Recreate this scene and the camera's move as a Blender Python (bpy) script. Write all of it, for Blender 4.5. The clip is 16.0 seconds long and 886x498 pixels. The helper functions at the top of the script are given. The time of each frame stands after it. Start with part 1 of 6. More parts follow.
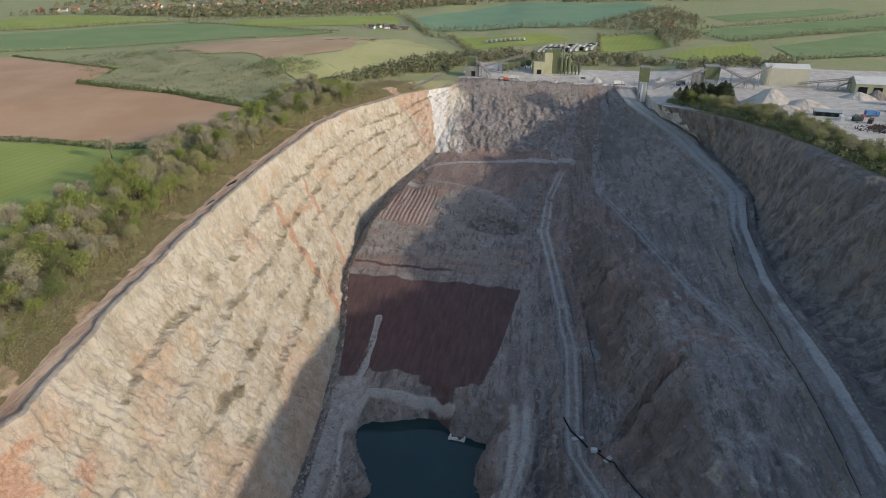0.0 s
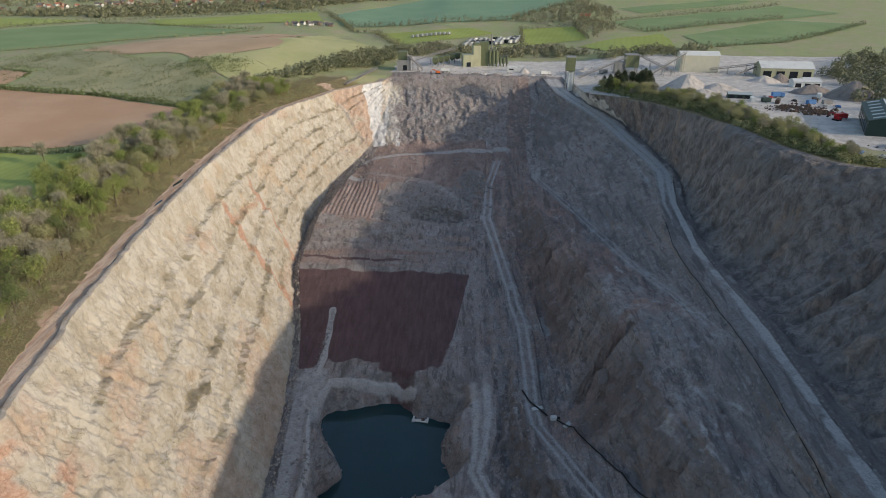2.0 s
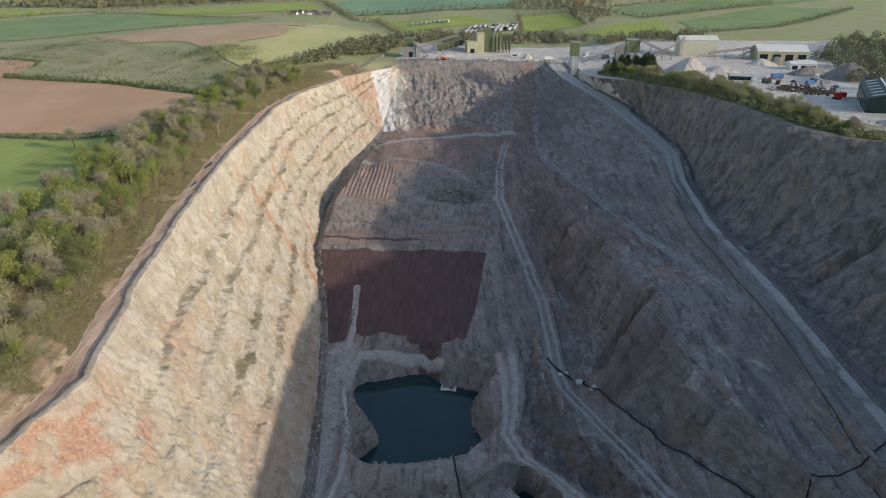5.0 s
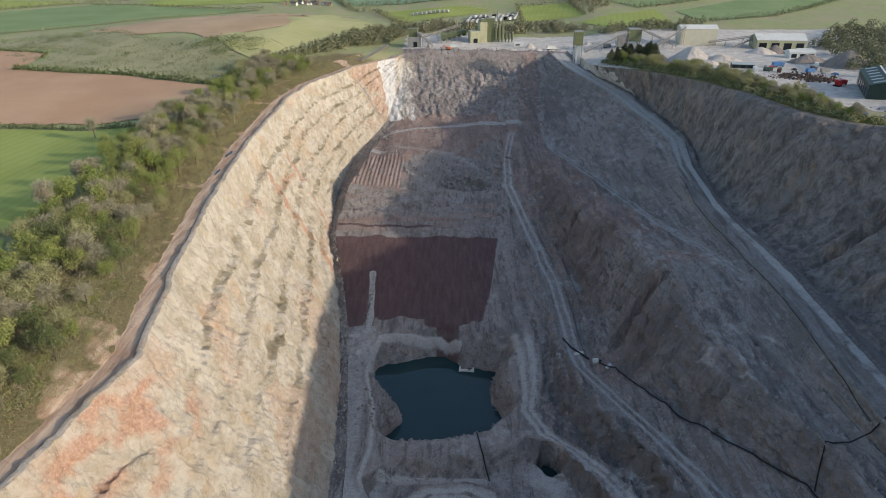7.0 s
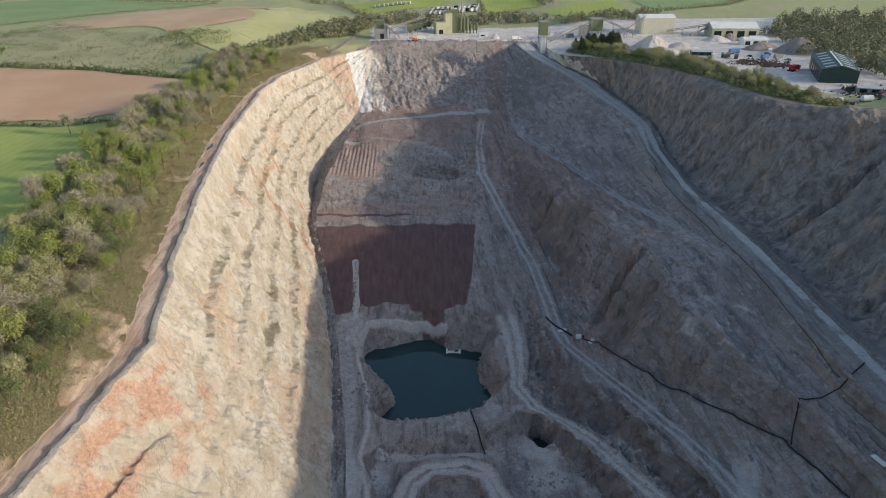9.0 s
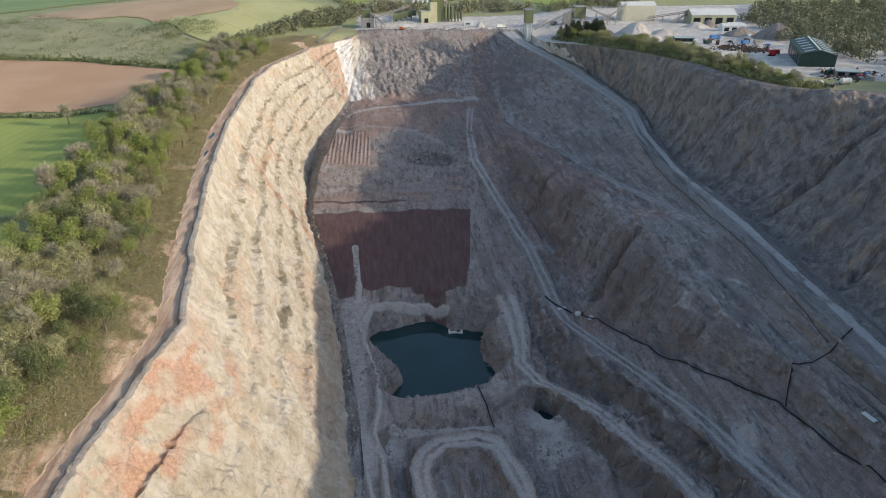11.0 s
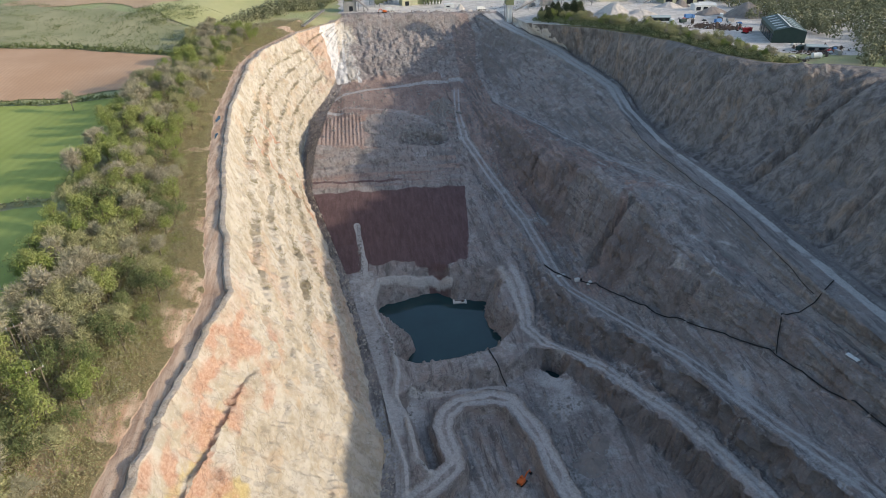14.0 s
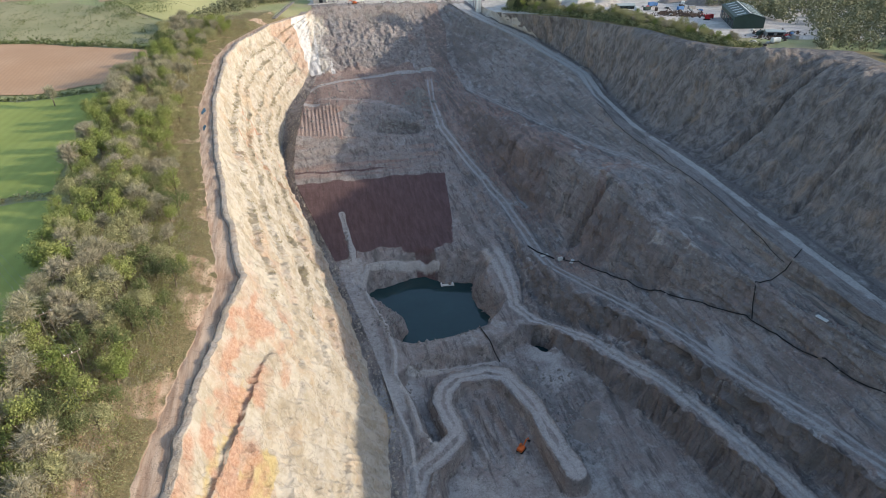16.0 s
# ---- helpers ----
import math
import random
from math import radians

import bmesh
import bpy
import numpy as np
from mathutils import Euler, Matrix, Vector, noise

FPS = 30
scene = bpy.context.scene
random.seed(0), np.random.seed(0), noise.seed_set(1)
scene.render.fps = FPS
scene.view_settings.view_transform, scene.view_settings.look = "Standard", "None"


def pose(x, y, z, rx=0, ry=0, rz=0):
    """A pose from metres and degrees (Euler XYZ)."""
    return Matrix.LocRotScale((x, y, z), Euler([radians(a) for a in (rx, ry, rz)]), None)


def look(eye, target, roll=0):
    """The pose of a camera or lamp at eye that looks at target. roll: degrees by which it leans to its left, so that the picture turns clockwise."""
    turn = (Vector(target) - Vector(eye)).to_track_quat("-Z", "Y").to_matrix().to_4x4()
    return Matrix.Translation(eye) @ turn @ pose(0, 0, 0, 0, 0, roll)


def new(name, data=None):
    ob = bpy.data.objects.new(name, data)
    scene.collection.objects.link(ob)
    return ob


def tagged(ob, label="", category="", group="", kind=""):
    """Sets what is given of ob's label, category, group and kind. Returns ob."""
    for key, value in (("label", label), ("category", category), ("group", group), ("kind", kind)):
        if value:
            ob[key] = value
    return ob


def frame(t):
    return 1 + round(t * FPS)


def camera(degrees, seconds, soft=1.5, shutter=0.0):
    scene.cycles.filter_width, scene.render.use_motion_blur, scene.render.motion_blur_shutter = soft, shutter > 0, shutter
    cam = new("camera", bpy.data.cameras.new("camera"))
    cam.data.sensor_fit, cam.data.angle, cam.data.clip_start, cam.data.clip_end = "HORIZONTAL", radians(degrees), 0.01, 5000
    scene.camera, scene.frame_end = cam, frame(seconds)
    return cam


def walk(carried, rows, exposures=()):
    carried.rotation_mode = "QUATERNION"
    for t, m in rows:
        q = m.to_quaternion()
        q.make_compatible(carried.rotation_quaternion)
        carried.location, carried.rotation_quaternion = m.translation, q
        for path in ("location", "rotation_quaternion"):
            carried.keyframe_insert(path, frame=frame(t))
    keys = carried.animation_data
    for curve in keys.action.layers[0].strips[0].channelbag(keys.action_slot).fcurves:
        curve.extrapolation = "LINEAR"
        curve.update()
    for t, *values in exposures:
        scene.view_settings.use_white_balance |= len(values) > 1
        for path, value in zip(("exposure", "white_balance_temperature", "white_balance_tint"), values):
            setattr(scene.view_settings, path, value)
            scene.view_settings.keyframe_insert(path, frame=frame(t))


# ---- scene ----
cam = camera(67.73, 16.0, soft=0.95)
PATH = [
    (0.0, pose(0.00, -0.00, 110.00, 64.679, 0, 10.117) @ pose(0, 0, 0, 0, 0, 0.234)),
    (0.5, pose(-2.57, -3.18, 110.31, 64.614, 0, 8.174) @ pose(0, 0, 0, 0, 0, 0.241)),
    (1.0, pose(-5.28, -6.23, 110.41, 64.547, 0, 4.969) @ pose(0, 0, 0, 0, 0, 0.193)),
    (1.5, pose(-8.46, -9.48, 110.08, 64.514, 0, 3.792) @ pose(0, 0, 0, 0, 0, 0.139)),
    (2.0, pose(-11.29, -12.25, 110.14, 64.386, 0, 3.115) @ pose(0, 0, 0, 0, 0, 0.115)),
    (2.5, pose(-14.57, -14.96, 110.28, 64.215, 0, 2.649) @ pose(0, 0, 0, 0, 0, 0.045)),
    (3.0, pose(-18.00, -17.82, 110.26, 64.070, 0, 2.298) @ pose(0, 0, 0, 0, 0, 0.021)),
    (3.5, pose(-21.31, -20.55, 109.66, 63.986, 0, 2.105) @ pose(0, 0, 0, 0, 0, 0.063)),
    (4.0, pose(-24.11, -23.47, 109.14, 63.915, 0, 2.015) @ pose(0, 0, 0, 0, 0, -0.015)),
    (6.5, pose(-40.76, -36.70, 110.46, 63.013, 0, 1.246) @ pose(0, 0, 0, 0, 0, -0.162)),
    (7.0, pose(-44.01, -39.13, 110.85, 62.844, 0, 0.839) @ pose(0, 0, 0, 0, 0, -0.172)),
    (7.5, pose(-47.16, -41.59, 111.14, 62.692, 0, -0.509) @ pose(0, 0, 0, 0, 0, -0.128)),
    (8.0, pose(-50.66, -44.20, 111.43, 62.533, 0, -1.848) @ pose(0, 0, 0, 0, 0, -0.124)),
    (8.5, pose(-54.31, -46.63, 111.74, 62.356, 0, -2.682) @ pose(0, 0, 0, 0, 0, -0.093)),
    (9.0, pose(-58.13, -48.92, 111.66, 62.233, 0, -3.282) @ pose(0, 0, 0, 0, 0, -0.041)),
    (11.5, pose(-76.77, -60.56, 113.32, 61.145, 0, -6.269) @ pose(0, 0, 0, 0, 0, -0.019)),
    (12.0, pose(-80.47, -63.14, 113.85, 60.915, 0, -6.724) @ pose(0, 0, 0, 0, 0, -0.051)),
    (12.5, pose(-84.48, -65.71, 114.07, 60.721, 0, -7.259) @ pose(0, 0, 0, 0, 0, -0.078)),
    (13.0, pose(-88.35, -68.08, 114.29, 60.515, 0, -7.721) @ pose(0, 0, 0, 0, 0, -0.110)),
    (13.5, pose(-92.46, -70.45, 114.75, 60.293, 0, -8.262) @ pose(0, 0, 0, 0, 0, -0.103)),
    (14.0, pose(-96.46, -72.89, 115.32, 60.098, 0, -9.158) @ pose(0, 0, 0, 0, 0, -0.053)),
    (14.5, pose(-100.74, -75.18, 115.64, 59.922, 0, -10.183) @ pose(0, 0, 0, 0, 0, -0.003)),
    (15.0, pose(-104.89, -77.55, 116.04, 59.759, 0, -11.115) @ pose(0, 0, 0, 0, 0, 0.021)),
    (15.5, pose(-109.26, -79.78, 116.55, 59.602, 0, -12.096) @ pose(0, 0, 0, 0, 0, 0.061)),
    (16.0, pose(-113.35, -81.97, 117.45, 59.367, 0, -13.041) @ pose(0, 0, 0, 0, 0, 0.080)),
]
walk(cam, PATH, [(0.0, 0.3, 6600, 10), (7.0, 0.5, 6600, 10), (15.0, 0.84, 6550, 10), (16.0, 0.88, 6550, 10)])

# ---- world, sun ----
SUN_EL, SUN_X, SUN_Y = radians(19.5), 0.935, -0.355
sun_to = Vector((SUN_X * math.cos(SUN_EL), SUN_Y * math.cos(SUN_EL), math.sin(SUN_EL))).normalized()
world = bpy.data.worlds.new("world")
scene.world = world
world.use_nodes = True
wt = world.node_tree
sky = wt.nodes.new("ShaderNodeTexSky")
sky.sky_type = "NISHITA"
sky.sun_disc = False
sky.sun_elevation = SUN_EL
sky.sun_rotation = math.atan2(SUN_X, SUN_Y)
sky.dust_density = 1.0
wt.nodes["Background"].inputs["Strength"].default_value = 0.15
wt.links.new(sky.outputs[0], wt.nodes["Background"].inputs["Color"])
sun = new("sun", bpy.data.lights.new("sun", "SUN"))
sun.data.energy = 2.25
sun.data.angle = radians(1.0)
sun.data.color = (1.0, 0.885, 0.735)
sun.matrix_world = look(sun_to * 900, (0, 0, 0))


# ---- material helpers ----
class Nodes:
    """A small helper that strings material nodes together."""

    def __init__(self, name, rough=0.9, metal=0.0):
        self.mat = bpy.data.materials.new(name)
        self.mat.use_nodes = True
        self.t = self.mat.node_tree
        self.out = self.t.nodes["Principled BSDF"]
        self.out.inputs["Roughness"].default_value = rough
        self.out.inputs["Metallic"].default_value = metal
        self.out.inputs["Specular IOR Level"].default_value = 0.25
        self.geo = None

    def put(self, sock, value):
        if isinstance(value, bpy.types.NodeSocket):
            self.t.links.new(value, sock)
        elif isinstance(value, (tuple, list)) and len(value) == 3 and sock.type == "RGBA":
            sock.default_value = (*value, 1)
        else:
            sock.default_value = value

    def pos(self, scale=(1, 1, 1)):
        if self.geo is None:
            self.geo = self.t.nodes.new("ShaderNodeTexCoord")
        m = self.t.nodes.new("ShaderNodeMapping")
        m.inputs["Scale"].default_value = scale
        self.t.links.new(self.geo.outputs["Object"], m.inputs["Vector"])
        return m.outputs[0]

    def noise(self, scale, detail=5, rough=0.55, stretch=(1, 1, 1), dist=0.0):
        n = self.t.nodes.new("ShaderNodeTexNoise")
        n.inputs["Scale"].default_value = scale
        n.inputs["Detail"].default_value = detail
        n.inputs["Roughness"].default_value = rough
        n.inputs["Distortion"].default_value = dist
        self.t.links.new(self.pos(stretch), n.inputs["Vector"])
        return n.outputs["Fac"]

    def ramp(self, v, lo, hi):
        r = self.t.nodes.new("ShaderNodeMapRange")
        r.interpolation_type = "SMOOTHSTEP"
        self.put(r.inputs["Value"], v)
        r.inputs["From Min"].default_value, r.inputs["From Max"].default_value = lo, hi
        return r.outputs[0]

    def math(self, op, a, b=0.0):
        m = self.t.nodes.new("ShaderNodeMath")
        m.operation = op
        self.put(m.inputs[0], a)
        self.put(m.inputs[1], b)
        return m.outputs[0]

    def mix(self, f, a, b, mode="MIX"):
        m = self.t.nodes.new("ShaderNodeMix")
        m.data_type, m.blend_type = "RGBA", mode
        self.put(m.inputs["Factor"], f)
        self.put(m.inputs["A"], a)
        self.put(m.inputs["B"], b)
        return m.outputs["Result"]

    def attr(self, name):
        a = self.t.nodes.new("ShaderNodeAttribute")
        a.attribute_name = name
        return a.outputs["Fac"]

    def random(self):
        return self.t.nodes.new("ShaderNodeObjectInfo").outputs["Random"]

    def island(self):
        return self.t.nodes.new("ShaderNodeNewGeometry").outputs["Random Per Island"]

    def bump(self, height, strength=0.5, distance=0.3):
        b = self.t.nodes.new("ShaderNodeBump")
        b.inputs["Strength"].default_value = strength
        b.inputs["Distance"].default_value = distance
        self.put(b.inputs["Height"], height)
        self.t.links.new(b.outputs[0], self.out.inputs["Normal"])

    def done(self, colour, rough=None):
        self.put(self.out.inputs["Base Color"], colour)
        if rough is not None:
            self.put(self.out.inputs["Roughness"], rough)
        return self.mat


def plain_paint(name, colour, rough=0.7, metal=0.0, vary=0.25, scale=0.6):
    """A worn, slightly stained coat of one colour."""
    n = Nodes(name, rough, metal)
    dark = tuple(c * (1 - vary) for c in colour)
    light = tuple(min(1, c * (1 + vary * 0.6)) for c in colour)
    c = n.mix(n.noise(scale, 5), dark, light)
    c = n.mix(n.ramp(n.noise(scale * 0.35, 4, stretch=(1, 1, 0.3)), 0.5, 0.75), c, tuple(c * 0.6 + 0.02 for c in colour))
    n.bump(n.noise(scale * 6, 3), 0.15, 0.03)
    return n.done(c)


# ---- value noise for shaping the ground ----
def lattice(ix, iy, iz):
    h = (ix * 374761393 + iy * 668265263 + iz * 2147483647 + 1274126177) & 0xFFFFFFFF
    h = ((h ^ (h >> 13)) * 1274126177) & 0xFFFFFFFF
    return ((h ^ (h >> 16)) & 0xFFFF) / 65535.0


def vnoise(x, y, z):
    x, y, z = np.broadcast_arrays(x, y, z)
    fx, fy, fz = np.floor(x), np.floor(y), np.floor(z)
    ix, iy, iz = fx.astype(np.int64), fy.astype(np.int64), fz.astype(np.int64)
    u, v, w = x - fx, y - fy, z - fz
    u, v, w = u * u * (3 - 2 * u), v * v * (3 - 2 * v), w * w * (3 - 2 * w)
    total = 0
    for a in (0, 1):
        for b in (0, 1):
            for c in (0, 1):
                k = (u if a else 1 - u) * (v if b else 1 - v) * (w if c else 1 - w)
                total = total + k * lattice(ix + a, iy + b, iz + c)
    return total * 2 - 1


def fbm(x, y, z=0.0, octaves=4, gain=0.5):
    total, amp = 0, 1.0
    for k in range(octaves):
        total = total + amp * vnoise(x + 17.3 * k, y - 9.1 * k, z + 5.7 * k)
        x, y, z, amp = x * 2.03, y * 2.03, z * 2.03, amp * gain
    return total


def step(v, lo, hi):
    k = np.clip((v - lo) / (hi - lo), 0, 1)
    return k * k * (3 - 2 * k)


def line(*knots):
    """A line that runs along the pit: knots of y, x, z; gives x(y), z(y)."""
    k = np.array(sorted(knots), float)
    return lambda y: (np.interp(y, k[:, 0], k[:, 1]), np.interp(y, k[:, 0], k[:, 2]))


def near(px, py, pts):
    """The distance in plan from each point to an open line of corners."""
    best = np.full(np.shape(px), 1e9)
    for (ax, ay), (bx, by) in zip(pts[:-1], pts[1:]):
        dx, dy = bx - ax, by - ay
        t = np.clip(((px - ax) * dx + (py - ay) * dy) / (dx * dx + dy * dy), 0, 1)
        best = np.minimum(best, np.hypot(px - ax - t * dx, py - ay - t * dy))
    return best


def inside(px, py, pts):
    """Signed distance to a closed outline, negative within."""
    closed = list(pts) + [pts[0]]
    odd = np.zeros(np.shape(px), bool)
    for (ax, ay), (bx, by) in zip(closed[:-1], closed[1:]):
        cross = ((ay > py) != (by > py)) & (px < (bx - ax) * (py - ay) / (by - ay + 1e-9) + ax)
        odd ^= cross
    d = near(px, py, closed)
    return np.where(odd, -d, d)


def plain(x, y):
    """The height of the country round the pit."""
    x, y = np.asarray(x, float), np.asarray(y, float)
    right = 15 * step(x, 40, 140) * (1 - 0.72 * step(y, 330, 560)) + 5 * step(x, 130, 230) * (1 - step(y, 240, 380))
    hill = 13 * np.exp(-(((x + 235) / 165) ** 2) - ((y - 650) / 105) ** 2) + 5 * np.exp(-(((x + 240) / 45) ** 2) - ((y - 555) / 30) ** 2)
    left = -5 * step(-x, 60, 110) * (1 - step(-x, 165, 210)) * (1 - 0.4 * step(y, 300, 420)) - 5 * step(-x, 215, 270) * (1 - step(y, 340, 420))
    far = -4 * step(y, 520, 600) * (1 - step(np.abs(x + 10), 80, 160)) * (1 - step(y, 700, 900))
    roll = 1.2 * vnoise(x / 90, y / 90, 0.0) + 7 * vnoise(x / 700 + 3, y / 500, 2.0) * step(y, 700, 1300)
    return right + hill + left + far + roll * step(np.maximum(np.abs(x) - 170, y - 580), 0, 60)


# ---- the lines of the pit, from its sunny face across to the far rim ----
RIM = line((-120, -170, -6), (10, -157, -8), (30, -153, -8), (66, -148, -8), (97, -142, -8), (120, -138, -8), (162, -144, -6), (198, -148, -5),
           (229, -152, -5), (307, -159, -5), (403, -157, -3), (450, -149, -3), (512, -125, -4), (545, -104, -5), (566, -88, -6))
TOE = line((-120, -102, -98), (60, -96, -97), (97, -93, -96), (124, -90, -96), (170, -93, -95.5), (238, -101, -95), (257, -104, -93), (291, -110, -91.5),
           (343, -123, -77), (399, -126, -69.5), (450, -120, -60), (500, -101, -49), (510, -98, -45), (566, -84, -6))
FLOOR_L = line((-120, -96, -98), (60, -90, -96), (124, -85, -94.5), (170, -88, -94), (238, -97, -93.5), (257, -99, -92), (291, -106, -89), (343, -119, -74),
               (372, -118, -68), (386, -115, -58), (399, -112, -56), (450, -106, -54), (495, -93, -49), (508, -90, -45), (566, -80, -7))
BENCH_L = line((-120, 70, -84), (20, 55, -85), (80, 43, -87), (112, 34, -88), (155, 13.5, -90), (171, 4, -91.5), (180, -7, -92.5), (196, -14, -93), (215, -12, -90), (240, -15, -88),
               (277, -23, -86.5), (340, -14, -75.5), (360, -13, -72), (395, -16, -63), (438, -12, -54.5), (500, -5, -48), (566, -2, -10))
BENCH_R = line((-120, 80, -83), (20, 65, -84), (80, 52, -86), (112, 43, -87), (155, 23, -89), (171, 12, -91), (180, 3, -92), (196, -4, -91.5), (215, 1, -88), (240, 2, -85),
               (277, -4, -83.5), (340, -7, -74.5), (360, -7, -71.5), (395, -13, -62.5), (438, -9.5, -54), (500, -2, -47.5), (566, 2, -10))
HAUL_L = line((-120, 105, -64), (20, 79, -68), (65, 66, -70.5), (100, 54, -72.5), (141, 43, -75.5), (189, 24, -79.5), (213, 13, -81), (236, 11, -81), (280, 11, -80),
              (352, 0, -72), (395, -9, -61.5), (438, -6, -53.8), (500, 3, -47), (566, 8, -10))
HAUL_R = line((-120, 116, -64), (20, 90, -68), (65, 77, -70.5), (100, 65, -72.5), (141, 53, -75.5), (189, 33, -79.5), (213, 22, -81), (236, 21, -81), (280, 21, -80),
              (352, 10, -72), (395, 1, -61.5), (438, 2, -53.5), (500, 12, -46.5), (566, 14, -9))
FENCE = line((-120, 125, -58), (60, 96, -61), (100, 83, -62), (125, 75, -63), (170, 49, -73), (213, 29, -80), (280, 26, -79), (352, 15, -71), (395, 8, -60.5),
             (440, 9, -53), (500, 20, -45), (540, 24, -20), (566, 22, -8))
TRACK_L = line((-120, 118, -47), (60, 103, -47), (132, 92, -48), (193, 78, -43), (214, 86, -35), (240, 80, -36.5), (290, 66, -42), (374, 48, -48), (440, 27, -48.5), (500, 26, -40),
               (540, 32, -16), (566, 30, -7))
TRACK_R = line((-120, 122, -46), (60, 106, -46), (132, 94.5, -46), (193, 84, -39), (214, 92, -33.4), (240, 86, -36), (290, 73, -41.5), (374, 55, -47.5), (440, 34, -48), (500, 32, -37),
               (540, 38, -12), (566, 36, -6))
ROAD_L = line((-120, 130, -42), (60, 110, -39.5), (88, 98, -38.4), (120, 97, -37.2), (167, 95, -35.1), (222, 93, -32.3), (286, 87, -29.4), (339, 91, -26.2), (383, 98, -23.4),
              (404, 94, -21.5), (464, 76.5, -13.7), (517, 49.5, -4.5), (566, 42, -2))
ROAD_R = line((-120, 146, -42), (60, 125, -39.5), (88, 113, -38.4), (120, 111.5, -37.2), (167, 109, -35.1), (222, 105.5, -32.3), (286, 99, -29.4), (339, 101, -26.2), (383, 109, -23.4),
              (404, 105.5, -21.5), (464, 89.5, -13.7), (517, 61.5, -4.5), (566, 56, -2))
FACE_B = line((-120, 156, -44), (60, 134, -41), (120, 121, -39), (167, 117, -36.5), (222, 113, -34), (286, 104.5, -31), (339, 106, -28), (383, 113, -24.5), (404, 110, -22.5),
              (464, 94, -14.5), (517, 64, -4.8), (566, 60, -1))
# up to y 200 this rim is out of view, raised to cast the pit's shadow
FACE_T = line((-120, 190, 30), (40, 172, 31), (100, 170, 30), (150, 174, 28), (200, 190, 25), (240, 203, 22), (258, 178, 21), (267, 155, 20), (280, 146, 18.5), (305, 135, 17.5),
              (345, 128, 16), (432, 105.5, 8), (492, 68, 1.5), (517, 66, 0), (566, 64, 0))

LAKE = [(-84, 237), (-82, 242), (-72, 244), (-56, 250.5), (-48, 251.5), (-43, 246), (-38, 240.5), (-31, 240), (-23, 237), (-25, 226), (-25, 213), (-21, 204), (-22, 196),
        (-29, 187), (-41, 183), (-53, 182), (-69, 181.5), (-75, 187), (-76, 191), (-68, 198), (-67, 202), (-70, 207.5), (-74, 215), (-78, 221), (-83, 230)]
POOL = [(-6, 171), (-3, 174), (2, 172), (2, 167), (-2, 165)]
LOOP_ROAD = [(-92, 70), (-84, 89), (-80, 100), (-68, 108), (-61, 115), (-61, 124), (-63, 136), (-60, 145), (-52, 151), (-38, 152), (-29, 148), (-25, 135), (-22, 119), (-21, 102), (-19, 86)]
WATER_Z = -104.0


def rim_edge(y):
    """The crumbling edge of the sunny face."""
    x, z = RIM(y)
    return x + 1.4 + 0.8 * vnoise(y / 17, 4.1, 0.0) + 0.4 * vnoise(y / 5.3, 9.7, 0.0) + 0.4 * vnoise(y / 1.9, 2.2, 0.0), z


def build_rows():
    """The rows of the sheet (y) and its columns (a line between two neighbours and a share)."""
    ys = np.concatenate([-np.geomspace(4200, 125, 22), np.linspace(-118, 6, 34), np.arange(8, 580, 0.74), 580 + np.cumsum(np.linspace(1.2, 26, 62)),
                         np.geomspace(1480, 4500, 16)])
    return ys


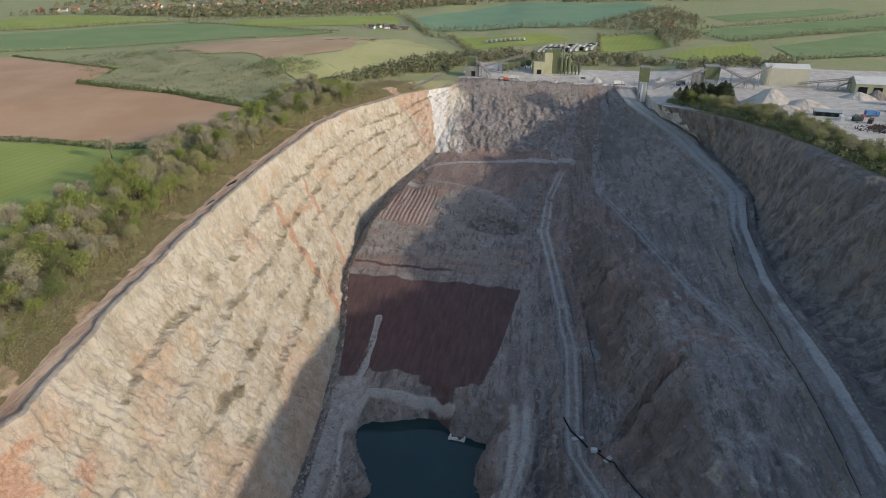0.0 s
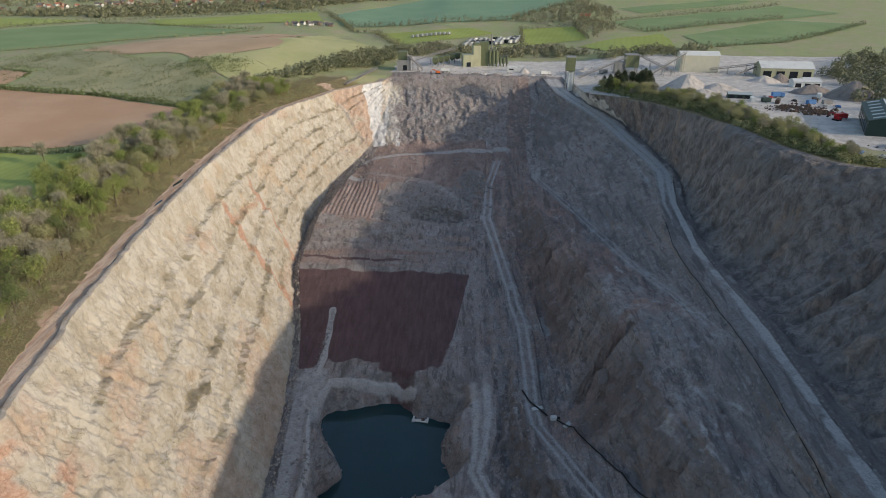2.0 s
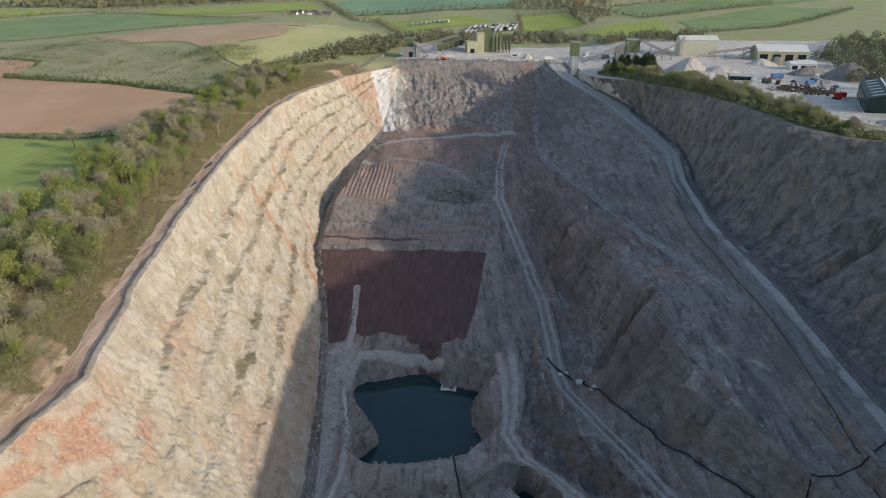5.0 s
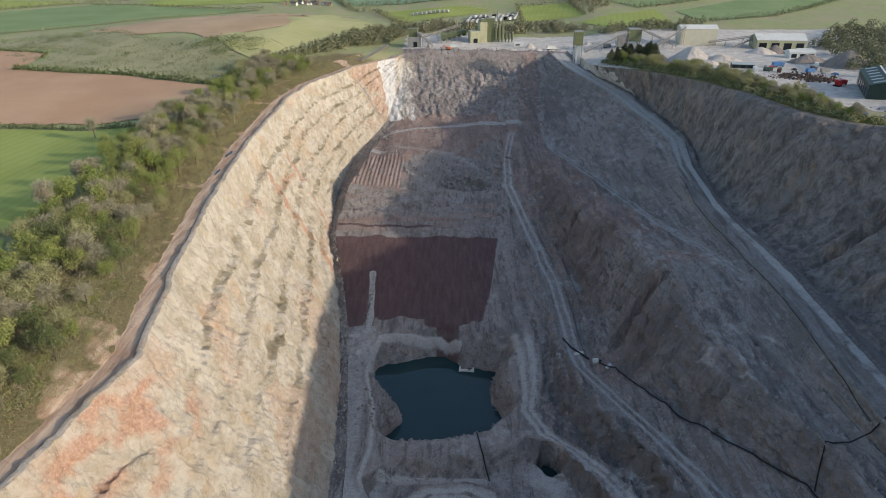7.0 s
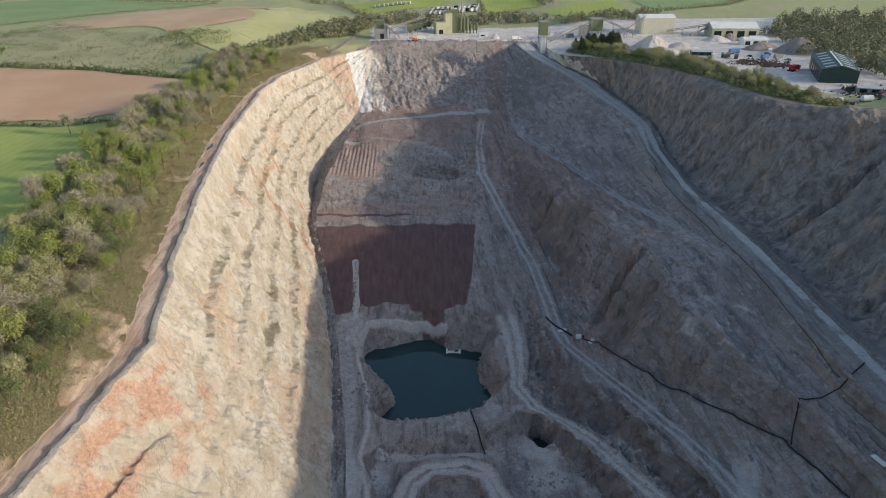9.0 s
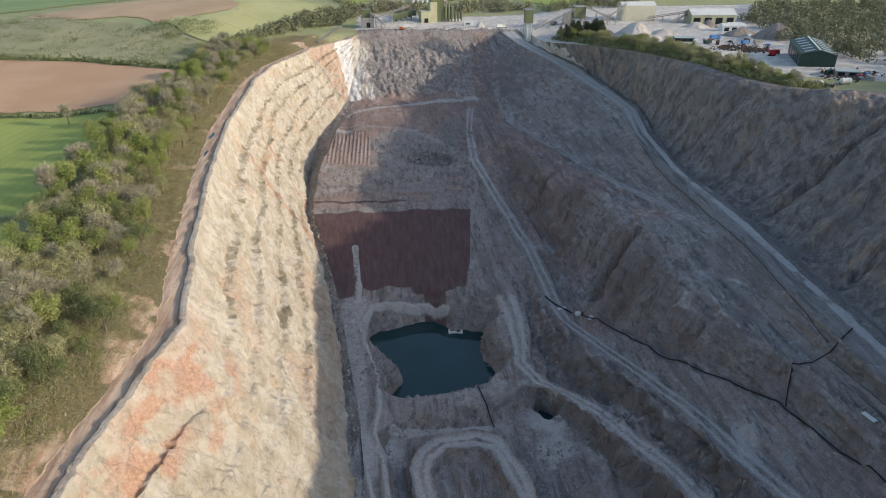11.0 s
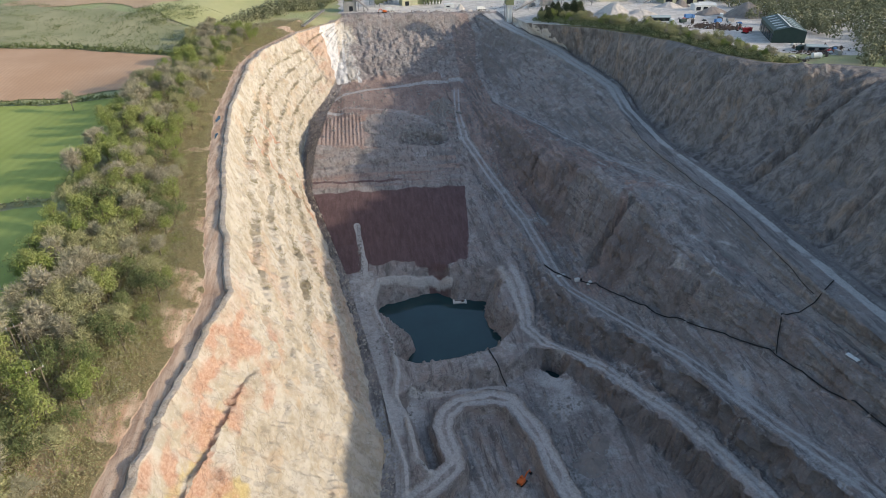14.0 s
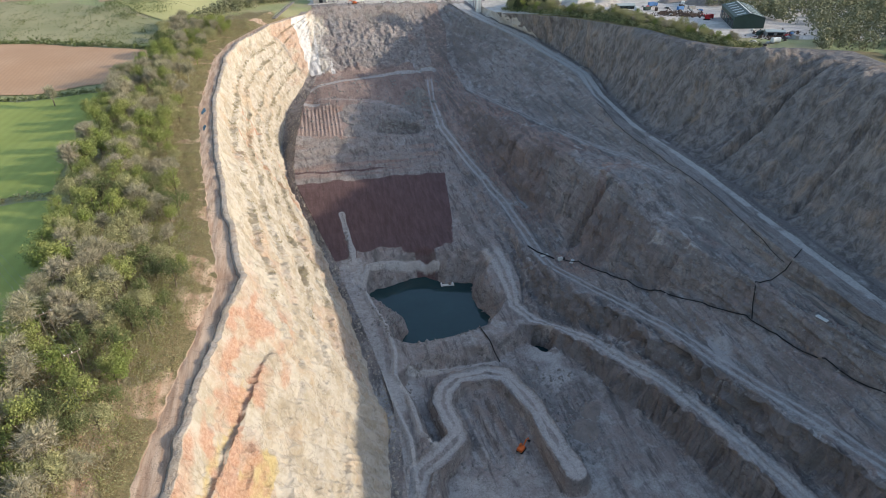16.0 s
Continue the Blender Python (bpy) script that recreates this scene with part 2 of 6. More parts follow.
def pit_surface():
    ys = build_rows()
    yc = np.clip(ys, -120, 566)[:, None]
    lines = [RIM, TOE, FLOOR_L, BENCH_L, BENCH_R, HAUL_L, HAUL_R, FENCE, TRACK_L, TRACK_R, ROAD_L, ROAD_R, FACE_B, FACE_T]
    counts = [150, 8, 136, 10, 20, 10, 24, 48, 8, 28, 16, 8, 76]
    xs, zs, kind = [], [], []
    rx, rz = rim_edge(yc)
    rs = RIM(yc)[0] + 1.4 + 0.5 * vnoise(yc / 2.7, 1.1, 0.0)
    # plain, verge, track and lip on the sunny side
    out = np.geomspace(26, 4300, 56)[::-1]
    for d in out:
        x = rs - d
        xs.append(x), zs.append(plain(x, yc)), kind.append(0)
    for d in np.linspace(25, 9.6, 15):
        x = rs - d
        k = (d - 9.6) / 15.4
        xs.append(x), zs.append(plain(x, yc) * k + (rz - 0.3 + (0.6 * vnoise(yc / 5, d / 4, 0.0) + 1.1) * k) * (1 - k)), kind.append(1)
    for d in np.linspace(9.0, 3.4, 9):
        k = (d - 3.4) / 5.6
        xs.append(rx * (1 - k) + rs * k - d), zs.append(rz - 0.3 + 0 * d), kind.append(2)
    lip = (0.72 + 0.4 * vnoise(yc / 6, 3.3, 0.0) + 0.4 * vnoise(yc / 2.1, 8.3, 0.0)).clip(0.15, 1.6)
    for d, h in ((3.0, 0.0), (2.4, 0.95), (1.4, 1.0), (0.4, 0.8)):
        xs.append(rx - d), zs.append(rz + h * lip), kind.append(3)
    for i, n in enumerate(counts):
        ax, az = lines[i](yc)
        bx, bz = lines[i + 1](yc)
        for j in range(n + (i == len(counts) - 1)):
            k = j / n
            xs.append(ax + (bx - ax) * k), zs.append(az + (bz - az) * k), kind.append(10 + i)
    ex, ez = FACE_T(yc)
    for d in np.concatenate([np.arange(1.5, 30, 1.5), np.geomspace(32, 4300, 56)]):
        x = ex + d
        k = step(d, 0, 25)
        xs.append(x), zs.append(ez * (1 - k) + plain(x, yc) * k), kind.append(30)
    X = np.concatenate([np.broadcast_to(a, (len(ys), 1)) for a in xs], 1).copy()
    Z = np.concatenate([np.broadcast_to(a, (len(ys), 1)) for a in zs], 1).copy()
    Y = np.broadcast_to(ys[:, None], X.shape).copy()
    # beyond both ends the sheet is open country
    shut = np.maximum(step(Y, 557, 568), 1 - step(Y, -118, -50))
    P = plain(X, Y)
    Z = Z * (1 - shut) + P * shut
    return X, Y, Z, np.array(kind), shut


X, Y, Z, KIND, SHUT = pit_surface()
K = np.broadcast_to(KIND[None, :], X.shape)
pit = (K >= 3) & (K < 30) & (SHUT < 0.98)
in_pit = 1 - SHUT

# the step between the two lower tracks is a steep fluted face with a flat foot
def steepen(kind, lo, hi, y0, y1):
    c = np.where(KIND == kind)[0]
    k = (np.arange(len(c)) / len(c))[None, :] + 0 * Y[:, c]
    a, b = Z[:, c[:1]], Z[:, c[-1:] + 1]
    w = 1 - step(Y[:, c], y0, y1)
    Z[:, c] = Z[:, c] * (1 - w) + (a + (b - a) * step(k + 0.06 * vnoise(Y[:, c] / 5, 2.0, 0.0), lo, hi)) * w


steepen(14, 0.3, 0.75, 215, 250)
steepen(17, 0.05, 0.5, 420, 470)
steepen(22, 0.0, 0.85, 300, 420)

# sunny face: five narrow ledges that step the slope
wall = K == 10
cols = np.where(KIND == 10)[0]
share = (np.arange(len(cols)) / len(cols))[None, :]
wy = Y[:, cols]
rx, rz = rim_edge(wy)
tx, tz = TOE(wy)
drop = share.copy() * np.ones_like(wy)
ledge_mask = np.zeros_like(wy)
run = share * 0
for k, s0 in enumerate((0.2, 0.37, 0.54, 0.70, 0.85)):
    s = s0 + 0.035 * vnoise(wy / 45, k * 3.1, 0.0) + 0.018 * vnoise(wy / 11, k * 7.1, 0.0) + 0.01 * vnoise(wy / 3.5, k * 2.3, 0.0)
    wide = (0.078 if k < 4 else 0.05) * (0.72 + 0.28 * vnoise(wy / 16, k * 5.7, 4.0)).clip(0.1, 1)
    wide = wide * (0.4 + 0.6 * step(wy, 110, 210))
    run = run + wide * step(share, s - 0.009, s + 0.009)
    ledge_mask = np.maximum(ledge_mask, np.exp(-(((share - s) / 0.021) ** 2)) * (wide / 0.075).clip(0.25, 1))
total = run[:, -1:]
run = share * (1 - total) + run
X[:, cols] = (rx + (tx - rx) * run) * in_pit[:, cols] + X[:, cols] * (1 - in_pit[:, cols])
# the second, lower lip on the near stretch
scarp_x = np.interp(wy, [10, 53, 74, 100, 108], [-148, -141, -136.5, -130.7, -130])
near_s = (1 - step(wy, 98, 108))
Z[:, cols] += 2.0 * near_s * np.exp(-(((X[:, cols] - scarp_x) / 1.0) ** 2)) - 2.2 * near_s * np.exp(-(((X[:, cols] - scarp_x + 2.6) / 1.3) ** 2))

LEDGE = np.zeros_like(X)
LEDGE[:, cols] = ledge_mask

# pit bottom: basin of the lake, the pool, the lower terrace with its loop road
bottom = ((K >= 11) & (K <= 13)) | (K == 14)
wob = 1.6 * vnoise(X / 7, Y / 7, 1.0) + 0.8 * vnoise(X / 2.3, Y / 2.3, 6.0)
dl = inside(X, Y, LAKE) + 0.7 * wob
bank = 4.5 + 7 * step(Y, 226, 244) + 5 * step(X, -40, -27) * step(Y, 190, 205)
dp = inside(X, Y, POOL) + wob * 0.5
edge_y = np.interp(X, [-82, -69, -29, -12, -3], [157, 166, 168, 176, 182])
edge_x = BENCH_L(np.clip(Y, -120, 566))[0]
terrace = (1 - step(Y - edge_y + 0.8 * wob, -6.5, 0.5)) * step(X - np.interp(Y, [116, 140, 156], [-75, -79, -82]) + 0.5 * wob, 0, 5) * (1 - step(X - edge_x + 1.6 * vnoise(Y / 3.3, 5.0, 0.0) + 0.8 * vnoise(Y / 1.4, 8.0, 0.0), -6, -1.0))
low = np.interp(Y, [60, 110, 150, 172], [-104, -103, -100.5, -99.5]) + 1.0 * np.sin(X * 0.85 + 0.12 * Y) * step(Y, 95, 110) * (1 - step(Y, 135, 145)) * step(X, -60, -52) * (1 - step(X, -30, -24))
floor_sel = (K == 12) | (K == 11)
Z = np.where(floor_sel, Z * (1 - terrace) + np.minimum(low, Z) * terrace, Z)
dloop = near(X, Y, LOOP_ROAD) + 0.5 * wob
road_h = np.interp(Y, [60, 100, 125, 155], [-97, -97, -97, -97.5])
kk = (1 - step(dloop, 4.0, 7.5)) * (K == 12)
Z = Z * (1 - kk) + road_h * kk
Z += 1.5 * np.exp(-(((dloop - 5.0) / 0.8) ** 2)) * (K == 12) * step(Y, 80, 95)
kk = (1 - step(dl, -2.5, bank)) * ((K >= 11) & (K <= 14))
Z = Z * (1 - kk) + np.minimum(Z, WATER_Z - 2.5) * kk
kk = (1 - step(dp, -1.5, 2.0)) * ((K >= 11) & (K <= 14))
Z = Z * (1 - kk) + np.minimum(Z, -107.5) * kk
# low mounds along the floor tracks and the foot of the red bank
BERMS = [[(-101, 252), (-97, 202), (-88, 153), (-82, 115), (-84, 90)], [(-87, 240), (-86, 220), (-80, 194), (-79, 172), (-82, 156), (-78, 148), (-77, 118), (-72, 112)],
         [(-101, 253), (-94, 254)], [(-73, 160), (-30, 160)], [(-88, 240), (-82, 252), (-50, 256), (-40, 250)]]
berm_d = np.full(X.shape, 1e9)
for b in BERMS:
    berm_d = np.minimum(berm_d, near(X, Y, b))
Z += 1.5 * np.exp(-(((berm_d + 0.3 * wob) / 1.25) ** 2)) * (K == 12)
# upper floor: ploughed tip, dump hollow, a step across, rock pile
fl = K == 12
Z += fl * 0.28 * np.sin((X - 0.03 * Y) * 2.2) * step(Y, 386, 391) * (1 - step(Y, 432, 440)) * (1 - step(X, -82, -78)) * step(X, -116, -112)
Z += fl * -6.0 * step(np.exp(-(((X + 35) / 17 + 0.15 * wob) ** 2) - ((Y - 398 + wob) / 8.5) ** 2), 0.25, 0.6)
Z += fl * 2.2 * np.abs(fbm(X / 7, Y / 5, 3.0, 3)) * np.exp(-(((X + 38) / 26) ** 2) - ((Y - 410) / 16) ** 2)
Z += 7 * np.exp(-(((X + 13) / 7) ** 2) - ((Y - 445) / 8) ** 2) * ((K >= 12) & (K <= 17))
Z += fl * (1.1 * np.exp(-(((Y - 376 + wob) / 2.2) ** 2)) + 1.2 * np.exp(-(((Y - 366 + wob) / 1.5) ** 2)))
Z += fl * 2.5 * step(Y, 428, 436) * (1 - step(Y, 470, 500)) * step(X, -100, -90) * (1 - step(X, -60, -20))

# ---- roughen by what the ground is ----
rough = np.zeros_like(X)
for k, v in {3: 0.22, 10: 1.0, 11: 0.7, 12: 0.16, 13: 0.45, 14: 0.9, 15: 0.12, 16: 0.5, 17: 0.72, 18: 0.12, 19: 0.5, 20: 0.06, 21: 0.5, 22: 1.15}.items():
    rough[K == k] = v
far_wall = step(Y, 498, 510) * (1 - step(Y, 556, 566)) * ((K >= 10) & (K <= 18))
rough[:, cols] *= 0.25 + 0.75 * step(share, 0.0, 0.09)
rough = np.maximum(rough, 0.75 * far_wall) * in_pit
slope_red = fl & (Y > 262) & (Y < 345)
rough[slope_red] *= 0.5
rough *= 1 - 0.8 * np.exp(-((dloop / 5.5) ** 2)) * (K == 12)
cut = (K == 12) * (Y < 186) * np.exp(-(((X - edge_x + 5) / 5.5) ** 2))
rough = np.maximum(rough, 1.2 * cut * in_pit)
rough = np.maximum(rough, 0.7 * (K == 12) * (X > -76) * np.exp(-(((Y - edge_y + 3) / 4.5) ** 2)) * in_pit)
rough[(K == 14) & (Y < 250)] = 1.45
c = np.where(KIND == 22)[0]
rough[:, c] *= 1 - 0.85 * step(np.arange(len(c)) / len(c), 0.72, 0.98)[None, :]


def normals(X, Y, Z):
    a = np.stack([np.gradient(q, axis=1) for q in (X, Y, Z)], -1)
    b = np.stack([np.gradient(q, axis=0) for q in (X, Y, Z)], -1)
    n = np.cross(a, b)
    return n / (np.linalg.norm(n, axis=-1, keepdims=True) + 1e-9)


N = normals(X, Y, Z)
steep = np.clip(1 - N[..., 2], 0, 1)
live = rough > 0.001
px, py, pz = X[live], Y[live], Z[live]
big = fbm(px / 26, py / 26, pz / 30, 3)
flute = fbm(px / 5, py / 5, pz / 24, 4)
fine = fbm(px / 3.2, py / 3.2, pz / 3.2, 3)
block = np.abs(fbm(px / 11 + 4, py / 8, pz / 15, 3))
terr = fbm(px / 4.6, py / 42, pz / 4.6, 3) * (px > -5)
kk = K[live]
face = kk == 10
hill = (kk == 16) | (kk == 17) | (kk == 19)
gully = fbm(px / 17 - py / 30, py / 26 + px / 40, 7.0, 3) * hill
crack = np.abs(fbm(py / 3.5 + 0.15 * pz, px / 14, pz / 30, 3))
is_far = far_wall[live]
comb = 1 - 2 * np.abs(fbm(px / 10 + py / 38 + 0.5 * big, py / 50, pz / 50, 4))
dip = fbm(py / 7 + pz / 16, px / 60, pz / 90, 4)
rill = 1 - 2 * np.abs(fbm(py / 4.2 + pz / 11, 3.0, pz / 60, 3))
ridge = np.abs(fbm(px / 5 - py / 40, py / 8, pz / 4, 4)) * (hill | (kk == 14) | (kk == 12))
ledges = fbm(px / 3.2 + pz / 4, py / 70, pz / 2.8, 2) * hill
d_face = 1.7 * big + 0.55 * flute + 0.85 * fine - 1.1 * crack - 0.8 * np.abs(fbm(px / 6, py / 5, pz / 6, 3)) + 0.16 * fbm(px / 1.6, py / 1.3, pz / 4.0, 2)
d_rest = 1.7 * terr + 0.9 * gully + 1.5 * big * steep[live].clip(0.2, 1) + 2.4 * flute * steep[live].clip(0.1, 1) + 0.8 * fine - 2.4 * block * steep[live]
d_rest = np.where(kk == 22, 1.6 * big + 0.75 * dip + 0.25 * rill + 0.7 * fine - 1.2 * block, d_rest + 1.5 * ledges - 1.1 * ridge * np.where(kk == 12, steep[live], 1))
d_mix = np.where(face, d_face, d_rest)
d = rough[live] * (d_mix * (1 - is_far) + is_far * (1.3 * comb + 1.2 * fine + 1.3 * big - 1.6 * np.abs(fbm(px / 8, py / 12, pz / 9, 3))))
X[live] += N[live][:, 0] * d
Y[live] += N[live][:, 1] * d * 0.5
Z[live] += N[live][:, 2] * d
Z += (K == 2) * 0.15 * vnoise(X / 2, Y / 6, 0.0)
dry = dl > 0.5

# ---- what covers or tones the ground, as shares from 0 to 1 ----
n1 = fbm(X / 30, Y / 30, Z / 30, 3)
n2 = fbm(X / 9, Y / 9, Z / 9, 3)
m_cream = np.maximum((K == 10) * 1.0, (K == 3) * 0.6) * in_pit
m_cream *= 1 - far_wall
m_cream = np.maximum(m_cream, far_wall * (1 - step(X + 8 * n2, -92, -70)) * 0.6 + far_wall * (1 - step(X + 14 * n2, -55, -30)) * 0.22)
m_red = np.zeros_like(X)
band = 2.2 * np.exp(-(((Y - 313.5 + 1.0 * n2) / 2.4) ** 2)) + 0.95 * np.exp(-(((Y - 354 + 2.5 * n2) / 2.6) ** 2)) + 0.6 * np.exp(-(((Z + 33 + 0.12 * (Y - 330) + 2 * n2) / 2.2) ** 2)) * step(Y, 311, 315) * (1 - step(Y, 350, 356))
m_red = np.maximum(m_red, (K == 10) * (Y > 270) * (Y < 370) * np.clip(band, 0, 1) * step(-Z, 18, 27))
upper = 1 - step(share + 0.10 * fbm(wy / 25, share * 6, 0.0, 3) + 0 * wy, 0.16, 0.36)
m_red[:, cols] = np.maximum(m_red[:, cols], upper * step(-wy, -165, -110) * (0.55 + 0.75 * fbm(wy / 9, share * 16, 1.0, 3)).clip(0, 1))
m_red[:, cols] = np.maximum(m_red[:, cols], 0.42 * step(fbm(wy / 40 + 9, share * 4, 2.0, 4), 0.15, 0.6))
m_red = np.maximum(m_red, (K == 10) * step(Y + 8 * n2, 495, 510) * (1 - step(Y, 535, 550)) * 0.55)
m_red = np.maximum(m_red, (K == 3) * 0.35)
red_floor = fl * step(Y + 3 * n2 + 3 * n1, 258, 265) * (1 - step(Y + 2 * n2, 337, 344)) * (1 - step(X - np.interp(Y, [262, 280, 340], [-27, -22, -13]) + 3 * n2 + 2 * n1, -3, 3))
red_floor *= 1 - step(X, -89, -85) * (1 - step(X, -62, -56)) * (1 - step(Y + 3 * n2, 265, 270))
m_marl = red_floor
m_marl = np.maximum(m_marl, fl * (0.75 * np.exp(-(((Y - 352 + 1.5 * n2) / 2.0) ** 2)) * (1 - step(X + 6 * n2, -66, -45)) + 0.4 * np.exp(-(((Y - 347 + n2) / 1.6) ** 2))))
m_marl = np.maximum(m_marl, fl * step(X, -54, -50) * (1 - step(X, -42, -38)) * step(Y, 244, 248) * (1 - step(Y, 264, 268)))
m_brown = fl * np.maximum((0.4 + 0.35 * fbm(X / 70, Y / 4.5, 2.0, 3)) * step(Y, 340, 346), step(Y + 4 * n2, 384, 390) * 0.95) * (1 - 0.75 * step(Y + 6 * n2, 503, 512))
m_brown = np.maximum(m_brown, ((K >= 13) & (K <= 17)) * step(Y + 20 * n1, 405, 430) * (1 - step(Y, 500, 515)) * 0.6)
m_brown *= 1 - fl * step(X + 4 * n2, -82, -74) * (1 - step(X, -5, 10)) * step(Y, 384, 388) * (1 - step(Y + 3 * n2, 430, 438)) * 0.9
m_brown = np.maximum(m_brown, ((K >= 16) & (K <= 17)) * (0.38 + 0.5 * n1 + 0.2 * n2 + 0.35 * step(Y + 14 * n1, 255, 320)).clip(0, 0.9))
m_brown = np.maximum(m_brown, (K == 22) * (0.6 + 0.4 * n1))
m_brown = np.maximum(m_brown, ((K >= 13) & (K <= 15)) * (0.25 + 0.6 * n1).clip(0, 0.8))
FAULT = [(63, 248), (52, 232), (36, 213)]
m_brown = np.maximum(m_brown, ((K >= 16) & (K <= 18)) * (1 - step(near(X, Y, FAULT) + 1.5 * n2, 1.8, 4.0)))
m_dust_flat = np.zeros_like(X)
lane = {15: 9, 18: 7, 20: 12}
for k, n in lane.items():
    c = np.where(KIND == k)[0]
    u = (np.arange(len(c)) + 0.5) / len(c) + 0.06 * vnoise(Y[:, c] / 14, 3.0, 0.0)
    rut = np.exp(-(((u - 0.3) / 0.13) ** 2)) + np.exp(-(((u - 0.72) / 0.13) ** 2))
    m_dust_flat[:, c] = ((0.16 if k != 20 else 0.45 * step(Y[:, c], 300, 380)) + (0.5 if k != 20 else 0.42) * rut) * (1 if k == 20 else 1 - step(Y[:, c], 470, 500) if k == 15 else step(Y[:, c], 205, 225) * (1 - step(Y[:, c], 440, 480)) * 0.8)
c = np.where(KIND == 20)[0]
u = (np.arange(len(c)) + 0.5) / len(c)
m_dust_flat[:, c] = np.maximum(m_dust_flat[:, c], 1.0 * step(u, 0.66, 0.74) * (1 - step(Y[:, c] + 8 * n2[:, c], 350, 420)) * (0.75 + 0.4 * n2[:, c]))
c = np.where(KIND == 13)[0]
u = (np.arange(len(c)) + 0.5) / len(c) + 0.08 * vnoise(Y[:, c] / 12, 6.0, 0.0)
m_dust_flat[:, c] = (1 - step(Y[:, c], 240, 262)) * 0.3 + (1 - step(Y[:, c], 240, 262)) * 0.45 * np.exp(-(((u - 0.35) / 0.12) ** 2)) + (1 - step(Y[:, c], 240, 262)) * 0.45 * np.exp(-(((u - 0.7) / 0.12) ** 2))
m_dust_flat = np.maximum(m_dust_flat, (K == 12) * ((1 - step(dloop, 3.5, 6.0)) * 0.55 + 0.45 * np.exp(-(((dloop - 1.7) / 0.6) ** 2)) - 0.2 * np.exp(-((dloop / 0.7) ** 2))))
m_dust_flat = np.maximum(m_dust_flat, (K == 12) * np.exp(-((berm_d / 2.0) ** 2)) * 0.9)
m_dust_flat = np.maximum(m_dust_flat, fl * 0.55 * (Y < 262) * step(X, -99, -96) * (1 - step(X, -86, -80)))
STRIPE = [(-91.3, 308), (-90.5, 292), (-89.3, 280), (-89, 268), (-90, 258)]
m_dust_flat = np.maximum(m_dust_flat, fl * (1 - step(near(X, Y, STRIPE) + 0.5 * n2, 1.2, 2.2)))
FAR_TRACK = [(-96, 442), (-110, 452), (-113, 464), (-95, 477), (-73, 489), (-25, 499), (12, 500)]
MID_TRACK = [(-108, 458), (-98, 453), (-70, 446), (-37, 434), (-20, 412), (-10, 395)]
m_dust_flat = np.maximum(m_dust_flat, ((K >= 12) & (K <= 16)) * (1 - step(near(X, Y, FAR_TRACK) + n2, 2.0, 4.0)) * 0.6)
m_dust_flat = np.maximum(m_dust_flat, fl * (1 - step(near(X, Y, MID_TRACK) + 2.5 * n2, 1.0, 4.5)) * 0.45)
for ax, ay, aw, al in ((74, 191, 2.2, 6), (83, 181, 2.0, 6), (60, 176, 1.4, 12), (68, 163, 1.2, 10)):
    m_dust_flat = np.maximum(m_dust_flat, ((K >= 17) & (K <= 19)) * 0.62 * np.exp(-(((X - ax + 0.35 * (Y - ay) + 2.5 * n2) / aw) ** 2) - ((Y - ay) / al) ** 2))
m_dust_flat *= in_pit
sheet = np.maximum(far_wall, (K == 10) * step(Y, 520, 530) * in_pit)
sheet = sheet * (1 - step(X - np.interp(Y, [505, 566], [-75, -82]) + 3 * n2, -2, 3)) * step(X - np.interp(Y, [505, 545, 566], [-96, -112, -116]) + 3 * n2, -2, 3)
sheet *= 0.45 + 0.55 * step(fbm(X / 2.6, Y / 60, Z / 60, 3) + 0.9 * (1 - step(X - np.interp(Y, [505, 566], [-88, -97]), -6, 8)), 0.1, 0.5)
m_white = sheet
track = (K == 2) * (1 - step(Y, 540, 566)) * (0.95 - 0.3 * n2.clip(0, 1))
m_track = np.maximum(track, (K == 1) * step(n2 + 0.6 * n1 + 0.4 * (1 - step(Y, 110, 150)) * step(X - RIM(Y)[0], -17, -10), 0.0, 0.7) * 0.68 * (1 - step(Y, 540, 566)))
yard = step(X + 4 * n2, 40, 60) * (K >= 22) * (1 - step(X, 330, 360)) * step(Y - np.interp(X, [60, 120, 180, 240, 330], [500, 425, 330, 262, 300]) + 5 * n2, 0, 8) * (1 - step(Y, 600, 640))
yard = np.maximum(yard, (K == 30) * step(Y, 250, 262) * (1 - step(Y, 420, 450)) * step(X, 150, 165) * (1 - step(X, 265, 290)) * step(Y - np.interp(X, [135, 155, 180, 215], [350, 330, 300, 275]) + 4 * n2, 0, 8))
yard = np.maximum(yard, step(Y + 4 * n2, 572, 582) * (1 - step(Y + 6 * n2, 640, 665)) * step(X + 5 * n2, -92, -84) * (1 - step(X, 330, 360)))
m_yard = np.clip(yard, 0, 1)
m_brown = np.maximum(m_brown, step(Y, 556, 562) * (1 - step(Y + 4 * n2, 572, 582)) * step(X, -92, -84) * (1 - step(X, 55, 70)) * 0.4)
m_grass = np.clip(1 - in_pit * ((K >= 1) & (K < 30)), 0, 1) * (1 - m_yard)
m_grass *= 1 - step(Y, 556, 562) * (1 - step(Y + 4 * n2, 572, 582)) * step(X, -92, -84) * (1 - step(X, 55, 70))
m_grass = np.maximum(m_grass, (K == 1) * (1 - m_track))
m_verge = ((K == 0) | (K == 1)) * step(X - RIM(Y)[0], -75, -35) * (1 - step(Y, 520, 580)) * (0.95 + 0.25 * n2)
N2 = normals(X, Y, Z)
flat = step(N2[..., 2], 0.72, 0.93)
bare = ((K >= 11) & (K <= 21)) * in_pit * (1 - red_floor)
m_face = (K == 22) * in_pit
c = np.where(KIND == 20)[0]
